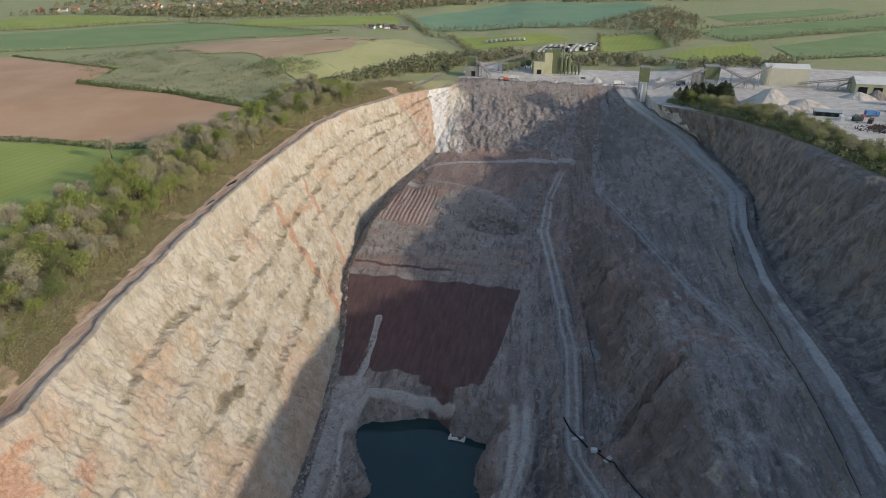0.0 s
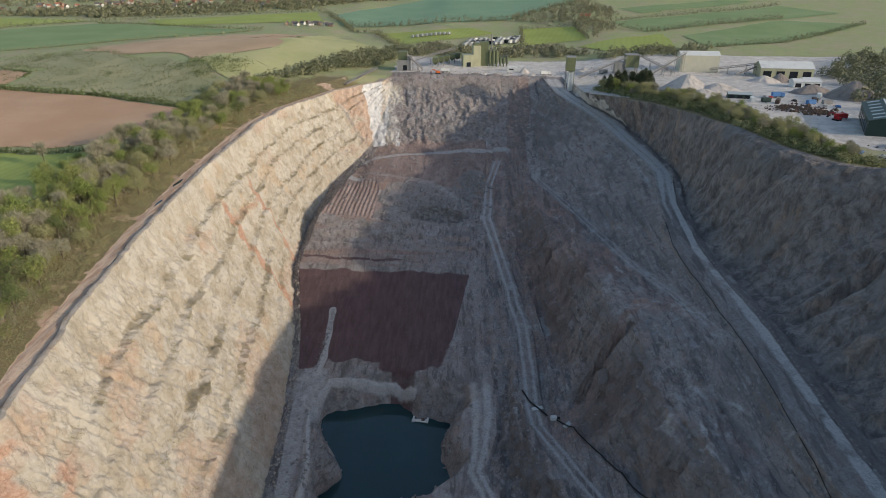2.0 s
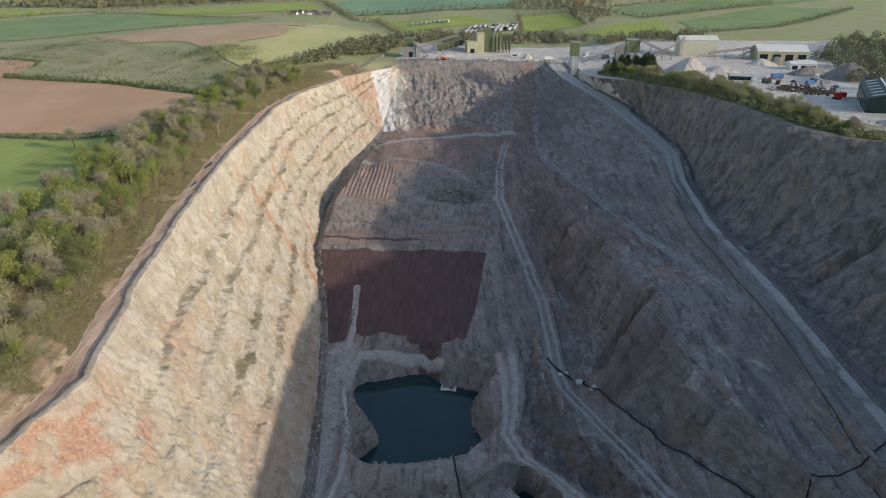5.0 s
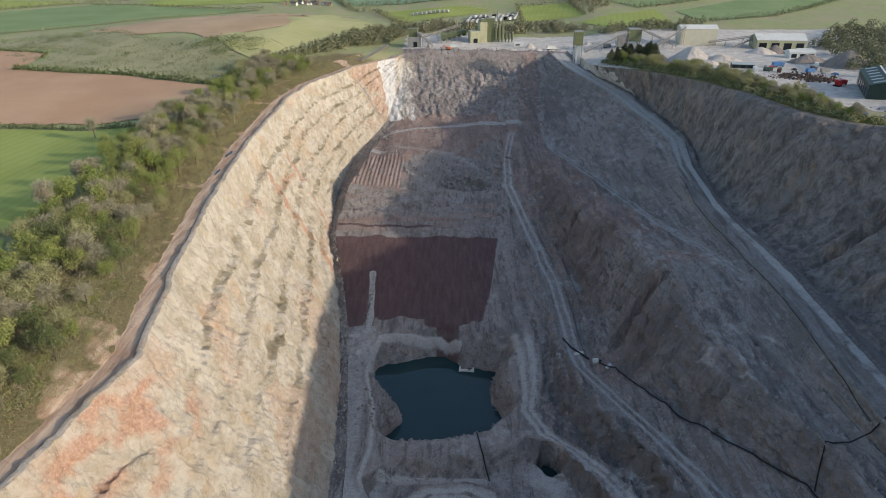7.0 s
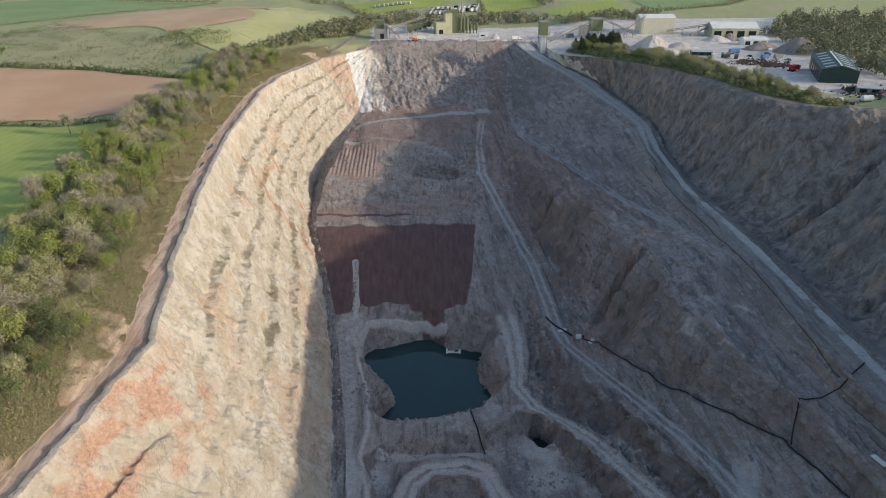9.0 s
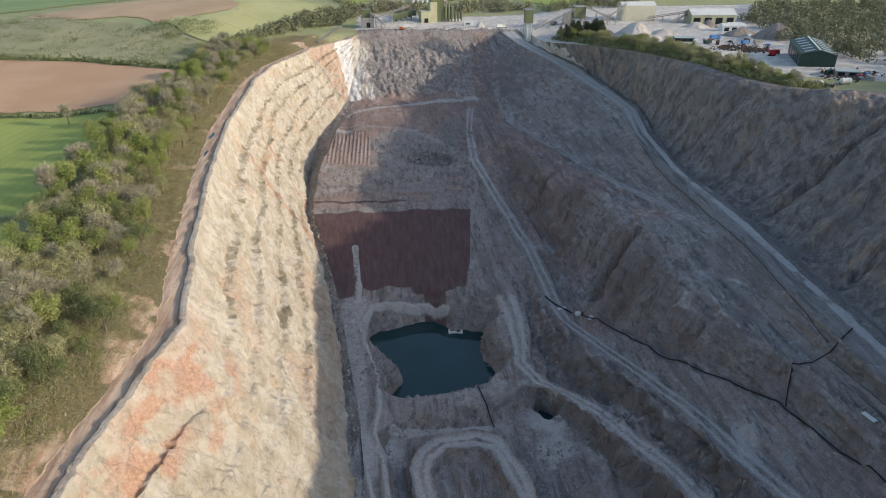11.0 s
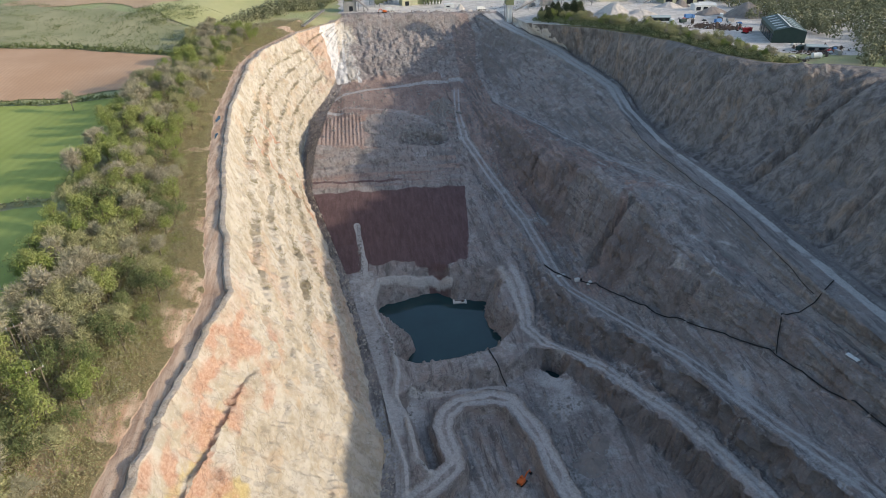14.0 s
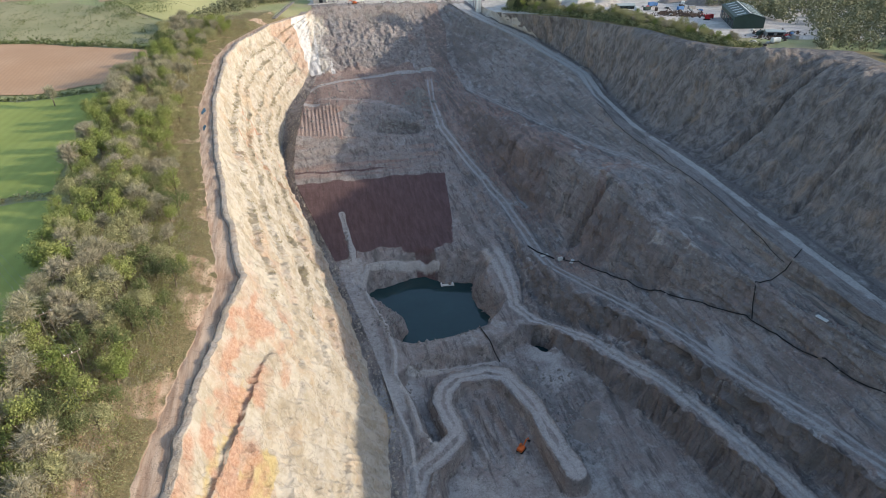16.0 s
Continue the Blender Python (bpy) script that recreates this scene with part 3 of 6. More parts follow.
m_road = np.zeros_like(X)
m_road[:, c] = 0.5 * (1 - step((np.arange(len(c)) + 0.5) / len(c), 0.6, 0.68)) * in_pit[:, c] * (1 - step(Y[:, c], 300, 380))
m_ochre = np.zeros_like(X)
m_ochre[:, cols] = (1 - step(wy + 4 * n2[:, cols], 57, 66)) * step(X[:, cols] - scarp_x, 0.8, 2.0) * (1 - step(X[:, cols] - scarp_x + 2 * n2[:, cols], 7, 9.5))
m_ochre[:, cols] = np.maximum(m_ochre[:, cols], 0.6 * (1 - step(wy, 78, 96)) * np.exp(-(((X[:, cols] - scarp_x + 3.2 + n2[:, cols]) / 1.2) ** 2)))
# shading by slope put into the colour: level rock paler, steep rock darker
m_dust_flat = np.maximum(m_dust_flat, bare * (K <= 14) * (1 - step(Y, 246, 262)) * flat * (0.4 + 0.25 * n1 + 0.2 * n2))
m_dust_flat = np.maximum(m_dust_flat, bare * (K > 14) * (K < 22) * (K != 20) * flat * (0.24 + 0.3 * n2))
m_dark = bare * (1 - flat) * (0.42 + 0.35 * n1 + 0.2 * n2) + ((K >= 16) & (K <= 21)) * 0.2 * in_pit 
# dark road lane, and beside it a strip painting a drain with its shadow
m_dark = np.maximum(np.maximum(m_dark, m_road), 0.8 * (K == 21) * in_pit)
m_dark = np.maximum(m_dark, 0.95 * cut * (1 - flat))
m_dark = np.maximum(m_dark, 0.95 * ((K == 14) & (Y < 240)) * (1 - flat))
# the dump hollow's recess is darkened in colour as well as dug
m_dark += (K == 12) * step(np.exp(-(((X + 35) / 17 + 0.15 * wob) ** 2) - ((Y - 398 + wob) / 8.5) ** 2), 0.2, 0.5) * 0.9
m_verge = np.maximum(m_verge, (K == 30) * (1 - step(X - FACE_T(np.clip(Y, -120, 566))[0], 14, 24)) * (Y > 200) * (1 - step(Y, 500, 515)) * (1 - m_yard))
m_scrub = LEDGE * step(n2 + 0.7 * vnoise(X / 2.5, Y / 2.5, Z / 2.5), -0.35, 0.45) * in_pit


def sheet_mesh(name, X, Y, Z):
    r, c = X.shape
    me = bpy.data.meshes.new(name)
    idx = np.arange(r * c).reshape(r, c)
    quads = np.stack([idx[:-1, :-1], idx[:-1, 1:], idx[1:, 1:], idx[1:, :-1]], -1).reshape(-1, 4)
    me.vertices.add(r * c)
    me.vertices.foreach_set("co", np.stack([X, Y, Z], -1).astype(np.float32).ravel())
    me.loops.add(quads.size)
    me.loops.foreach_set("vertex_index", quads.ravel().astype(np.int32))
    me.polygons.add(len(quads))
    me.polygons.foreach_set("loop_start", np.arange(0, quads.size, 4, dtype=np.int32))
    me.polygons.foreach_set("use_smooth", np.zeros(len(quads), bool))
    me.update(calc_edges=True)
    return me


ground_mesh = sheet_mesh("ground", X, Y, Z)
for nm, m in (("cream", m_cream), ("red", m_red), ("marl", m_marl), ("brown", m_brown), ("dust_flat", m_dust_flat), ("white", m_white),
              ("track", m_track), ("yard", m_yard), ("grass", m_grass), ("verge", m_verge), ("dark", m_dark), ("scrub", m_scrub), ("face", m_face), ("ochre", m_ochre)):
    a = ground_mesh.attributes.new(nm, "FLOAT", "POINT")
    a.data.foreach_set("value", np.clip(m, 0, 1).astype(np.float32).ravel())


def ground_material():
    n = Nodes("ground_cover", 0.92)
    fine, mid, big = n.noise(0.75, 8, 0.72), n.noise(0.16, 5), n.noise(0.035, 4)
    streak = n.noise(0.22, 6, 0.6, (1, 1, 0.28), 0.6)
    jitter = n.math("MULTIPLY", n.math("SUBTRACT", n.noise(0.35, 6, 0.6), 0.5), 0.5)

    def share(name, lo=0.3, hi=0.7):
        return n.ramp(n.math("ADD", n.attr(name), jitter), lo, hi)

    along = n.noise(0.09, 6, 0.62, (1, 0.22, 1), 0.8)
    def soft(f, k):
        return n.math("MULTIPLY", f, k)

    grain = n.noise(1.1, 9, 0.78)
    grey = n.mix(n.ramp(grain, 0.32, 0.68), (0.2, 0.178, 0.164), (0.4, 0.363, 0.336))
    grey = n.mix(soft(n.ramp(mid, 0.42, 0.62), 0.7), grey, (0.3, 0.24, 0.212))
    grey = n.mix(soft(n.ramp(along, 0.5, 0.6), 0.75), grey, (0.2, 0.18, 0.166))
    grey = n.mix(soft(n.ramp(streak, 0.54, 0.7), 0.55), grey, (0.45, 0.42, 0.395))
    grey = n.mix(soft(n.ramp(n.noise(0.05, 6, 0.65, (1, 0.4, 1)), 0.6, 0.7), 0.7), grey, (0.45, 0.43, 0.415))
    bed = n.noise(0.32, 8, 0.7, (1, 0.13, 1.3), 0.4)
    grey = n.mix(soft(n.ramp(bed, 0.53, 0.6), 0.7), grey, (0.12, 0.107, 0.1))
    grey = n.mix(soft(n.math("SUBTRACT", 1.0, n.ramp(bed, 0.36, 0.44)), 0.5), grey, (0.41, 0.375, 0.35))
    brown = n.mix(n.ramp(n.math("ADD", soft(grain, 0.5), soft(along, 0.5)), 0.38, 0.62), (0.22, 0.158, 0.135), (0.4, 0.3, 0.255))
    brown = n.mix(soft(n.ramp(n.noise(0.06, 6, 0.65, (1, 0.5, 1)), 0.55, 0.7), 0.6), brown, (0.4, 0.23, 0.165))
    brown = n.mix(soft(n.ramp(bed, 0.53, 0.6), 0.55), brown, (0.15, 0.112, 0.098))
    c = n.mix(share("brown"), grey, brown)
    fall = n.noise(0.24, 8, 0.7, (1, 1, 0.38), 0.5)
    sheer = n.mix(n.ramp(fall, 0.35, 0.65), (0.125, 0.108, 0.1), (0.285, 0.252, 0.23))
    sheer = n.mix(soft(n.ramp(n.noise(0.07, 6, 0.6, (1, 1, 0.3), 0.8), 0.53, 0.66), 0.55), sheer, (0.345, 0.25, 0.18))
    sheer = n.mix(soft(n.ramp(n.noise(0.045, 5, 0.6), 0.52, 0.64), 0.65), sheer, (0.2, 0.185, 0.175))
    sheer = n.mix(soft(n.ramp(grain, 0.55, 0.72), 0.35), sheer, (0.42, 0.385, 0.345))
    sheer = n.mix(soft(n.ramp(n.noise(0.5, 8, 0.72, (1, 1, 0.7)), 0.53, 0.64), 0.5), sheer, (0.1, 0.088, 0.08))
    c = n.mix(n.attr("face"), c, sheer)
    cream = n.mix(n.ramp(n.noise(0.11, 8, 0.68), 0.36, 0.62), (0.43, 0.365, 0.27), (0.56, 0.505, 0.415))
    cream = n.mix(soft(n.ramp(streak, 0.55, 0.7), 0.6), cream, (0.41, 0.33, 0.235))
    cream = n.mix(soft(n.ramp(n.noise(0.4, 8, 0.7, (1, 1, 0.6)), 0.54, 0.66), 0.65), cream, (0.35, 0.31, 0.25))
    cream = n.mix(soft(n.ramp(grain, 0.52, 0.7), 0.8), cream, (0.62, 0.57, 0.49))
    cream = n.mix(soft(n.ramp(n.noise(0.05, 5, 0.6), 0.56, 0.68), 0.55), cream, (0.5, 0.365, 0.235))
    c = n.mix(share("cream"), c, cream)
    c = n.mix(soft(share("ochre"), 0.85), c, n.mix(n.ramp(grain, 0.3, 0.7), (0.44, 0.33, 0.13), (0.6, 0.48, 0.23)))
    red = n.mix(n.ramp(grain, 0.35, 0.65), (0.39, 0.19, 0.115), (0.58, 0.385, 0.275))
    c = n.mix(n.math("MULTIPLY", share("red", 0.2, 0.8), 0.85), c, red)
    marl = n.mix(n.ramp(n.noise(0.3, 6, 0.65, (1.5, 0.2, 1)), 0.25, 0.8), (0.1, 0.06, 0.059), (0.168, 0.105, 0.1))
    c = n.mix(share("marl"), c, marl)
    # painted shading darkens here, then track dust and level rock turn pale
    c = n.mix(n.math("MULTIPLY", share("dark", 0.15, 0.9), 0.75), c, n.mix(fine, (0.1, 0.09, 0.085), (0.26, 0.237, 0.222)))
    c = n.mix(share("dust_flat"), c, n.mix(n.ramp(grain, 0.3, 0.7), (0.36, 0.34, 0.318), (0.56, 0.535, 0.505)))
    c = n.mix(share("white"), c, n.mix(streak, (0.54, 0.52, 0.49), (0.74, 0.72, 0.69)))
    c = n.mix(share("yard"), c, n.mix(n.ramp(mid, 0.35, 0.65), (0.53, 0.48, 0.42), (0.66, 0.61, 0.55)))
    track = n.mix(n.ramp(n.noise(0.5, 7, 0.65, (1, 0.12, 1)), 0.35, 0.65), (0.43, 0.27, 0.175), (0.64, 0.47, 0.335))
    scrub = n.mix(fine, (0.12, 0.1, 0.055), (0.28, 0.225, 0.13))
    c = n.mix(n.math("MULTIPLY", share("scrub"), 0.6), c, scrub)
    grass = n.mix(mid, (0.265, 0.295, 0.125), (0.39, 0.4, 0.2))
    grass = n.mix(n.ramp(big, 0.45, 0.65), grass, (0.38, 0.34, 0.2))
    c = n.mix(share("grass", 0.35, 0.65), c, grass)
    c = n.mix(n.math("MULTIPLY", share("verge", 0.35, 0.75), 0.9), c, n.mix(n.ramp(grain, 0.35, 0.65), (0.125, 0.105, 0.048), (0.265, 0.19, 0.095)))
    c = n.mix(share("track"), c, track)
    crack = n.math("ABSOLUTE", n.math("SUBTRACT", n.noise(0.14, 6, 0.6, (1, 1, 0.4), 0.3), 0.5))
    line_ = n.math("MULTIPLY", n.math("SUBTRACT", 1.0, n.ramp(crack, 0.0, 0.014)), n.math("SUBTRACT", 1.0, n.attr("grass")))
    c = n.mix(n.math("MULTIPLY", line_, 0.5), c, n.mix(0.6, c, (0.05, 0.045, 0.04)))
    speck = n.ramp(n.noise(1.7, 6, 0.75), 0.52, 0.68)
    c = n.mix(n.math("MULTIPLY", speck, 0.16), c, n.mix(0.55, c, (0.75, 0.72, 0.68)))
    h = n.math("ADD", n.math("ADD", n.math("MULTIPLY", fine, 0.6), n.noise(2.6, 5, 0.7)), n.math("MULTIPLY", n.ramp(crack, 0.0, 0.03), 0.4))
    n.bump(n.math("MULTIPLY", h, n.math("SUBTRACT", 1.0, soft(n.attr("track"), 0.85))), 0.75, 0.5)
    return n.done(c)


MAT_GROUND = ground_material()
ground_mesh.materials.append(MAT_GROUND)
ground = tagged(new("ground", ground_mesh), "bare quarry rock, haul tracks and country round a deep pit", "ground", kind="structure")


def ground_z(x, y):
    """The height of the plain with the pit's shoulders, away from the pit."""
    return float(plain(x, y))


# ---- water ----
def water_material():
    n = Nodes("pit_water", 0.06)
    n.out.inputs["Specular IOR Level"].default_value = 0.5
    n.bump(n.noise(0.8, 3), 0.04, 0.05)
    return n.done(n.mix(n.noise(0.06, 3), (0.01, 0.03, 0.033), (0.018, 0.055, 0.057)))


MAT_WATER = water_material()


def water_sheet(name, pts, z, label):
    bm = bmesh.new()
    cx, cy = sum(p[0] for p in pts) / len(pts), sum(p[1] for p in pts) / len(pts)
    bm.faces.new([bm.verts.new((cx + (x - cx) * 1.25, cy + (y - cy) * 1.25, z)) for x, y in pts])
    bmesh.ops.triangulate(bm, faces=bm.faces)
    me = bpy.data.meshes.new(name)
    bm.to_mesh(me)
    bm.free()
    me.materials.append(MAT_WATER)
    return tagged(new(name, me), label, "water", kind="structure")


water_sheet("water_lake", LAKE, WATER_Z, "still dark teal water filling the sump of the pit")
water_sheet("water_pool", POOL, -105.0, "small dark pool under the rock face")


# ---- shared builders ----
rng = np.random.default_rng(7)


def surf(x, y):
    """The height of the finished ground at a place."""
    r = int(np.argmin(np.abs(Y[:, 0] - y)))
    return float(np.interp(x, np.maximum.accumulate(X[r]), Z[r]))


class Build:
    """Collects simple solids into one mesh."""

    def __init__(self):
        self.v, self.f = [], []

    def add(self, verts, faces):
        b = len(self.v)
        self.v += [tuple(p) for p in verts]
        self.f += [tuple(i + b for i in q) for q in faces]
        return self

    def box(self, cx, cy, cz, sx, sy, sz, rz=0.0, bevel=0.0):
        """A box standing on cz, with its upper edges drawn in by bevel."""
        c, s = math.cos(rz), math.sin(rz)
        pts = []
        for z, k in ((cz, 0), (cz + sz - bevel, 0), (cz + sz, bevel)) if bevel else ((cz, 0), (cz + sz, 0)):
            for x, y in ((-sx / 2 + k, -sy / 2 + k), (sx / 2 - k, -sy / 2 + k), (sx / 2 - k, sy / 2 - k), (-sx / 2 + k, sy / 2 - k)):
                pts.append((cx + c * x - s * y, cy + s * x + c * y, z))
        rings = len(pts) // 4
        faces = [(3, 2, 1, 0), tuple(range(4 * rings - 4, 4 * rings))]
        for r in range(rings - 1):
            for k in range(4):
                faces.append((r * 4 + k, r * 4 + (k + 1) % 4, r * 4 + 4 + (k + 1) % 4, r * 4 + 4 + k))
        return self.add(pts, faces)

    def tube(self, path, radii, sides=6):
        pts, faces = [], []
        for i, p in enumerate(path):
            p = Vector(p)
            a = Vector(path[max(0, i - 1)])
            b = Vector(path[min(len(path) - 1, i + 1)])
            q = (b - a).normalized().to_track_quat("Z", "Y")
            for k in range(sides):
                w = 2 * math.pi * k / sides
                pts.append(p + q @ Vector((math.cos(w), math.sin(w), 0)) * radii[i])
        for i in range(len(path) - 1):
            for k in range(sides):
                faces.append((i * sides + k, i * sides + (k + 1) % sides, (i + 1) * sides + (k + 1) % sides, (i + 1) * sides + k))
        faces.append(tuple(reversed(range(sides))))
        faces.append(tuple(range((len(path) - 1) * sides, len(path) * sides)))
        return self.add(pts, faces)

    def gable(self, cx, cy, cz, sx, sy, eave, rise, rz=0.0, over=0.4, thick=0.25):
        """Two roof slabs over a plan of sx by sy, with the ridge along y."""
        c, s = math.cos(rz), math.sin(rz)

        def w(x, y, z):
            return (cx + c * x - s * y, cy + s * x + c * y, z)

        hx, hy = sx / 2 + over, sy / 2 + over
        drop = rise * over / (sx / 2)
        for side in (-1, 1):
            p = [w(side * hx, -hy, cz + eave - drop), w(0, -hy, cz + eave + rise), w(0, hy, cz + eave + rise), w(side * hx, hy, cz + eave - drop)]
            p += [(x, y, z + thick) for x, y, z in p]
            self.add(p, [(0, 1, 2, 3), (7, 6, 5, 4), (0, 4, 5, 1), (1, 5, 6, 2), (2, 6, 7, 3), (3, 7, 4, 0)])
        return self

    def hall(self, cx, cy, cz, sx, sy, eave, rise, rz=0.0):
        """Walls with two gables."""
        c, s = math.cos(rz), math.sin(rz)

        def w(x, y, z):
            return (cx + c * x - s * y, cy + s * x + c * y, cz + z)

        a, b = sx / 2, sy / 2
        p = [w(-a, -b, 0), w(a, -b, 0), w(a, b, 0), w(-a, b, 0), w(-a, -b, eave), w(a, -b, eave), w(a, b, eave), w(-a, b, eave), w(0, -b, eave + rise), w(0, b, eave + rise)]
        return self.add(p, [(3, 2, 1, 0), (0, 1, 5, 8, 4), (2, 3, 7, 9, 6), (1, 2, 6, 5), (3, 0, 4, 7)])

    def mesh(self, name, material, smooth=False):
        me = bpy.data.meshes.new(name)
        me.from_pydata(self.v, [], self.f)
        me.materials.append(material)
        if smooth:
            me.polygons.foreach_set("use_smooth", np.ones(len(me.polygons), bool))
        return me


def part(name, build, material, parent, label=""):
    """One mesh under a thing or under a part."""
    me = build if isinstance(build, bpy.types.Mesh) else build.mesh(name, material)
    ob = new(name, me)
    ob.parent = parent
    return tagged(ob, label) if label else ob


def thing(name, m, label, category, group=""):
    ob = new(name)
    ob.empty_display_size = 0.5
    ob.matrix_world = m
    return tagged(ob, label, category, group)


def quick_mesh(name, verts, size, material):
    """Many loose polygons of one size from an array of corners."""
    n = len(verts) // size
    me = bpy.data.meshes.new(name)
    me.vertices.add(len(verts))
    me.vertices.foreach_set("co", np.asarray(verts, np.float32).ravel())
    me.loops.add(n * size)
    me.loops.foreach_set("vertex_index", np.arange(n * size, dtype=np.int32))
    me.polygons.add(n)
    me.polygons.foreach_set("loop_start", np.arange(0, n * size, size, dtype=np.int32))
    me.update(calc_edges=True)
    me.materials.append(material)
    return me


def unit(v):
    return v / (np.linalg.norm(v, axis=-1, keepdims=True) + 1e-9)


def leaf_quads(centres, size, up=0.35):
    """A bent little spray of leaves at each centre."""
    n = len(centres)
    a = unit(rng.normal(size=(n, 3)) + (0, 0, up))
    b = unit(np.cross(a, rng.normal(size=(n, 3))))
    s = size * rng.uniform(0.6, 1.4, (n, 1))
    k = rng.uniform(0.5, 1.0, (n, 1))
    return np.stack([centres - a * s * 0.5, centres + b * s * 0.45 * k, centres + a * s * 0.6, centres - b * s * 0.4], 1).reshape(-1, 3)


def twig_quads(starts, ways, length, width):
    n = len(starts)
    side = unit(np.cross(ways, rng.normal(size=(n, 3))))
    ln = length * rng.uniform(0.5, 1.4, (n, 1))
    tip = starts + ways * ln
    return np.stack([starts - side * width, starts + side * width, tip + side * width * 0.3, tip - side * width * 0.3], 1).reshape(-1, 3)


# ---- foliage, bark and field materials ----
def foliage_material(name, a, b, c):
    n = Nodes(name, 0.75)
    n.out.inputs["Specular IOR Level"].default_value = 0.15
    col = n.mix(n.island(), a, b)
    col = n.mix(n.math("MULTIPLY", n.random(), 0.6), col, c)
    col = n.mix(n.ramp(n.noise(0.35, 3), 0.4, 0.7), col, n.mix(0.5, col, c))
    return n.done(col)


MAT_GREEN = foliage_material("spring_leaves", (0.14, 0.19, 0.045), (0.26, 0.31, 0.085), (0.29, 0.29, 0.11))
MAT_DARK = foliage_material("ivy_leaves", (0.0959, 0.128, 0.0448), (0.179, 0.205, 0.0768), (0.14, 0.154, 0.0703))
MAT_BARE = foliage_material("bare_twigs", (0.259, 0.223, 0.164), (0.422, 0.375, 0.282), (0.317, 0.305, 0.188))
MAT_OLIVE = foliage_material("budding_twigs", (0.239, 0.233, 0.114), (0.394, 0.37, 0.192), (0.323, 0.317, 0.156))
MAT_PINE = foliage_material("pine_needles", (0.04, 0.055, 0.028), (0.085, 0.095, 0.05), (0.06, 0.075, 0.035))
MAT_WOOD = foliage_material("far_wood", (0.16, 0.155, 0.09), (0.29, 0.265, 0.18), (0.17, 0.185, 0.09))
MAT_SCRUB = foliage_material("dry_scrub", (0.273, 0.221, 0.13), (0.468, 0.351, 0.208), (0.247, 0.247, 0.111))
MAT_BARK = plain_paint("bark", (0.16, 0.13, 0.09), 0.95, vary=0.4, scale=2.0)


def field_material(name, a, b, lines=0.0, turn=0.0):
    n = Nodes(name, 0.95)
    a, b = tuple(k * 1.15 for k in a), tuple(k * 1.15 for k in b)
    c = n.mix(n.ramp(n.noise(0.02, 4), 0.3, 0.7), a, b)
    c = n.mix(n.math("MULTIPLY", n.noise(0.4, 5, 0.7), 0.5), c, tuple(k * 0.72 for k in a))
    if lines:
        w = n.t.nodes.new("ShaderNodeTexWave")
        w.inputs["Scale"].default_value = lines
        w.inputs["Distortion"].default_value = 1.5
        m = n.pos((1, 1, 1))
        m.node.inputs["Rotation"].default_value = (0, 0, turn)
        n.t.links.new(m, w.inputs["Vector"])
        c = n.mix(n.math("MULTIPLY", w.outputs["Fac"], 0.16), c, tuple(k * 0.6 for k in a))
    n.bump(n.noise(1.2, 4, 0.7), 0.4, 0.2)
    return n.done(c)


MAT_GRASS = field_material("pasture", (0.275, 0.315, 0.075), (0.345, 0.385, 0.105), 0.05, 0.2)
MAT_CROP = field_material("young_wheat", (0.189, 0.262, 0.104), (0.238, 0.305, 0.134), 0.08, 0.9)
MAT_TEAL = field_material("blue_green_crop", (0.177, 0.281, 0.165), (0.213, 0.317, 0.189), 0.06, 0.4)
MAT_PLOUGH = field_material("ploughed_soil", (0.462, 0.281, 0.165), (0.55, 0.352, 0.22), 0.12, 0.1)
MAT_TIP = field_material("bare_tip_soil", (0.415, 0.287, 0.171), (0.512, 0.354, 0.22))
MAT_ROUGH = field_material("yellowed_grass", (0.378, 0.366, 0.159), (0.464, 0.433, 0.213))
MAT_HEATH = field_material("rough_scrubland", (0.268, 0.262, 0.134), (0.378, 0.336, 0.189))


def field(pts, material, label, lift=0.5, wobble=2.0):
    bm = bmesh.new()
    f = bm.faces.new([bm.verts.new((x, y, 0)) for x, y in pts])
    bmesh.ops.triangulate(bm, faces=[f])
    for _ in range(6):
        long = [e for e in bm.edges if e.calc_length() > 16]
        if not long:
            break
        bmesh.ops.subdivide_edges(bm, edges=long, cuts=1)
        bmesh.ops.triangulate(bm, faces=bm.faces)
    for v in bm.verts:
        q = vnoise(np.array([v.co.x / 14, v.co.x / 14 + 9]), np.array([v.co.y / 14, v.co.y / 14]), np.array([1.0, 5.0])) * wobble
        v.co.x, v.co.y = v.co.x + q[0], v.co.y + q[1]
        v.co.z = surf(v.co.x, v.co.y) + lift
    me = bpy.data.meshes.new("field")
    bm.to_mesh(me)
    bm.free()
    me.materials.append(material)
    return tagged(new("field", me), label, "field", kind="structure")


field([(-545, 590), (-389, 533), (-386, 477), (-293, 458), (-212, 426), (-206, 401), (-220, 347), (-291, 350), (-420, 350), (-600, 380)], MAT_PLOUGH, "ploughed brown field with bare dry soil")
field([(-420, 342), (-300, 340), (-216, 328), (-213, 292), (-216, 215), (-214, 192), (-420, 200)], MAT_GRASS, "bright green pasture beside the tree belt", 0.3)
field([(-420, 193), (-213, 184), (-204, 160), (-197, 100), (-205, 40), (-420, 40)], MAT_GRASS, "green pasture in the shade of the tree belt", 0.3)
field([(-674, 723), (-609, 824), (-530, 895), (-346, 839), (-280, 823), (-415, 699), (-521, 643), (-579, 616)], MAT_CROP, "long green field of young wheat")
field([(-809, 876), (-747, 964), (-555, 926), (-707, 761)], MAT_GRASS, "small green pasture near the village")
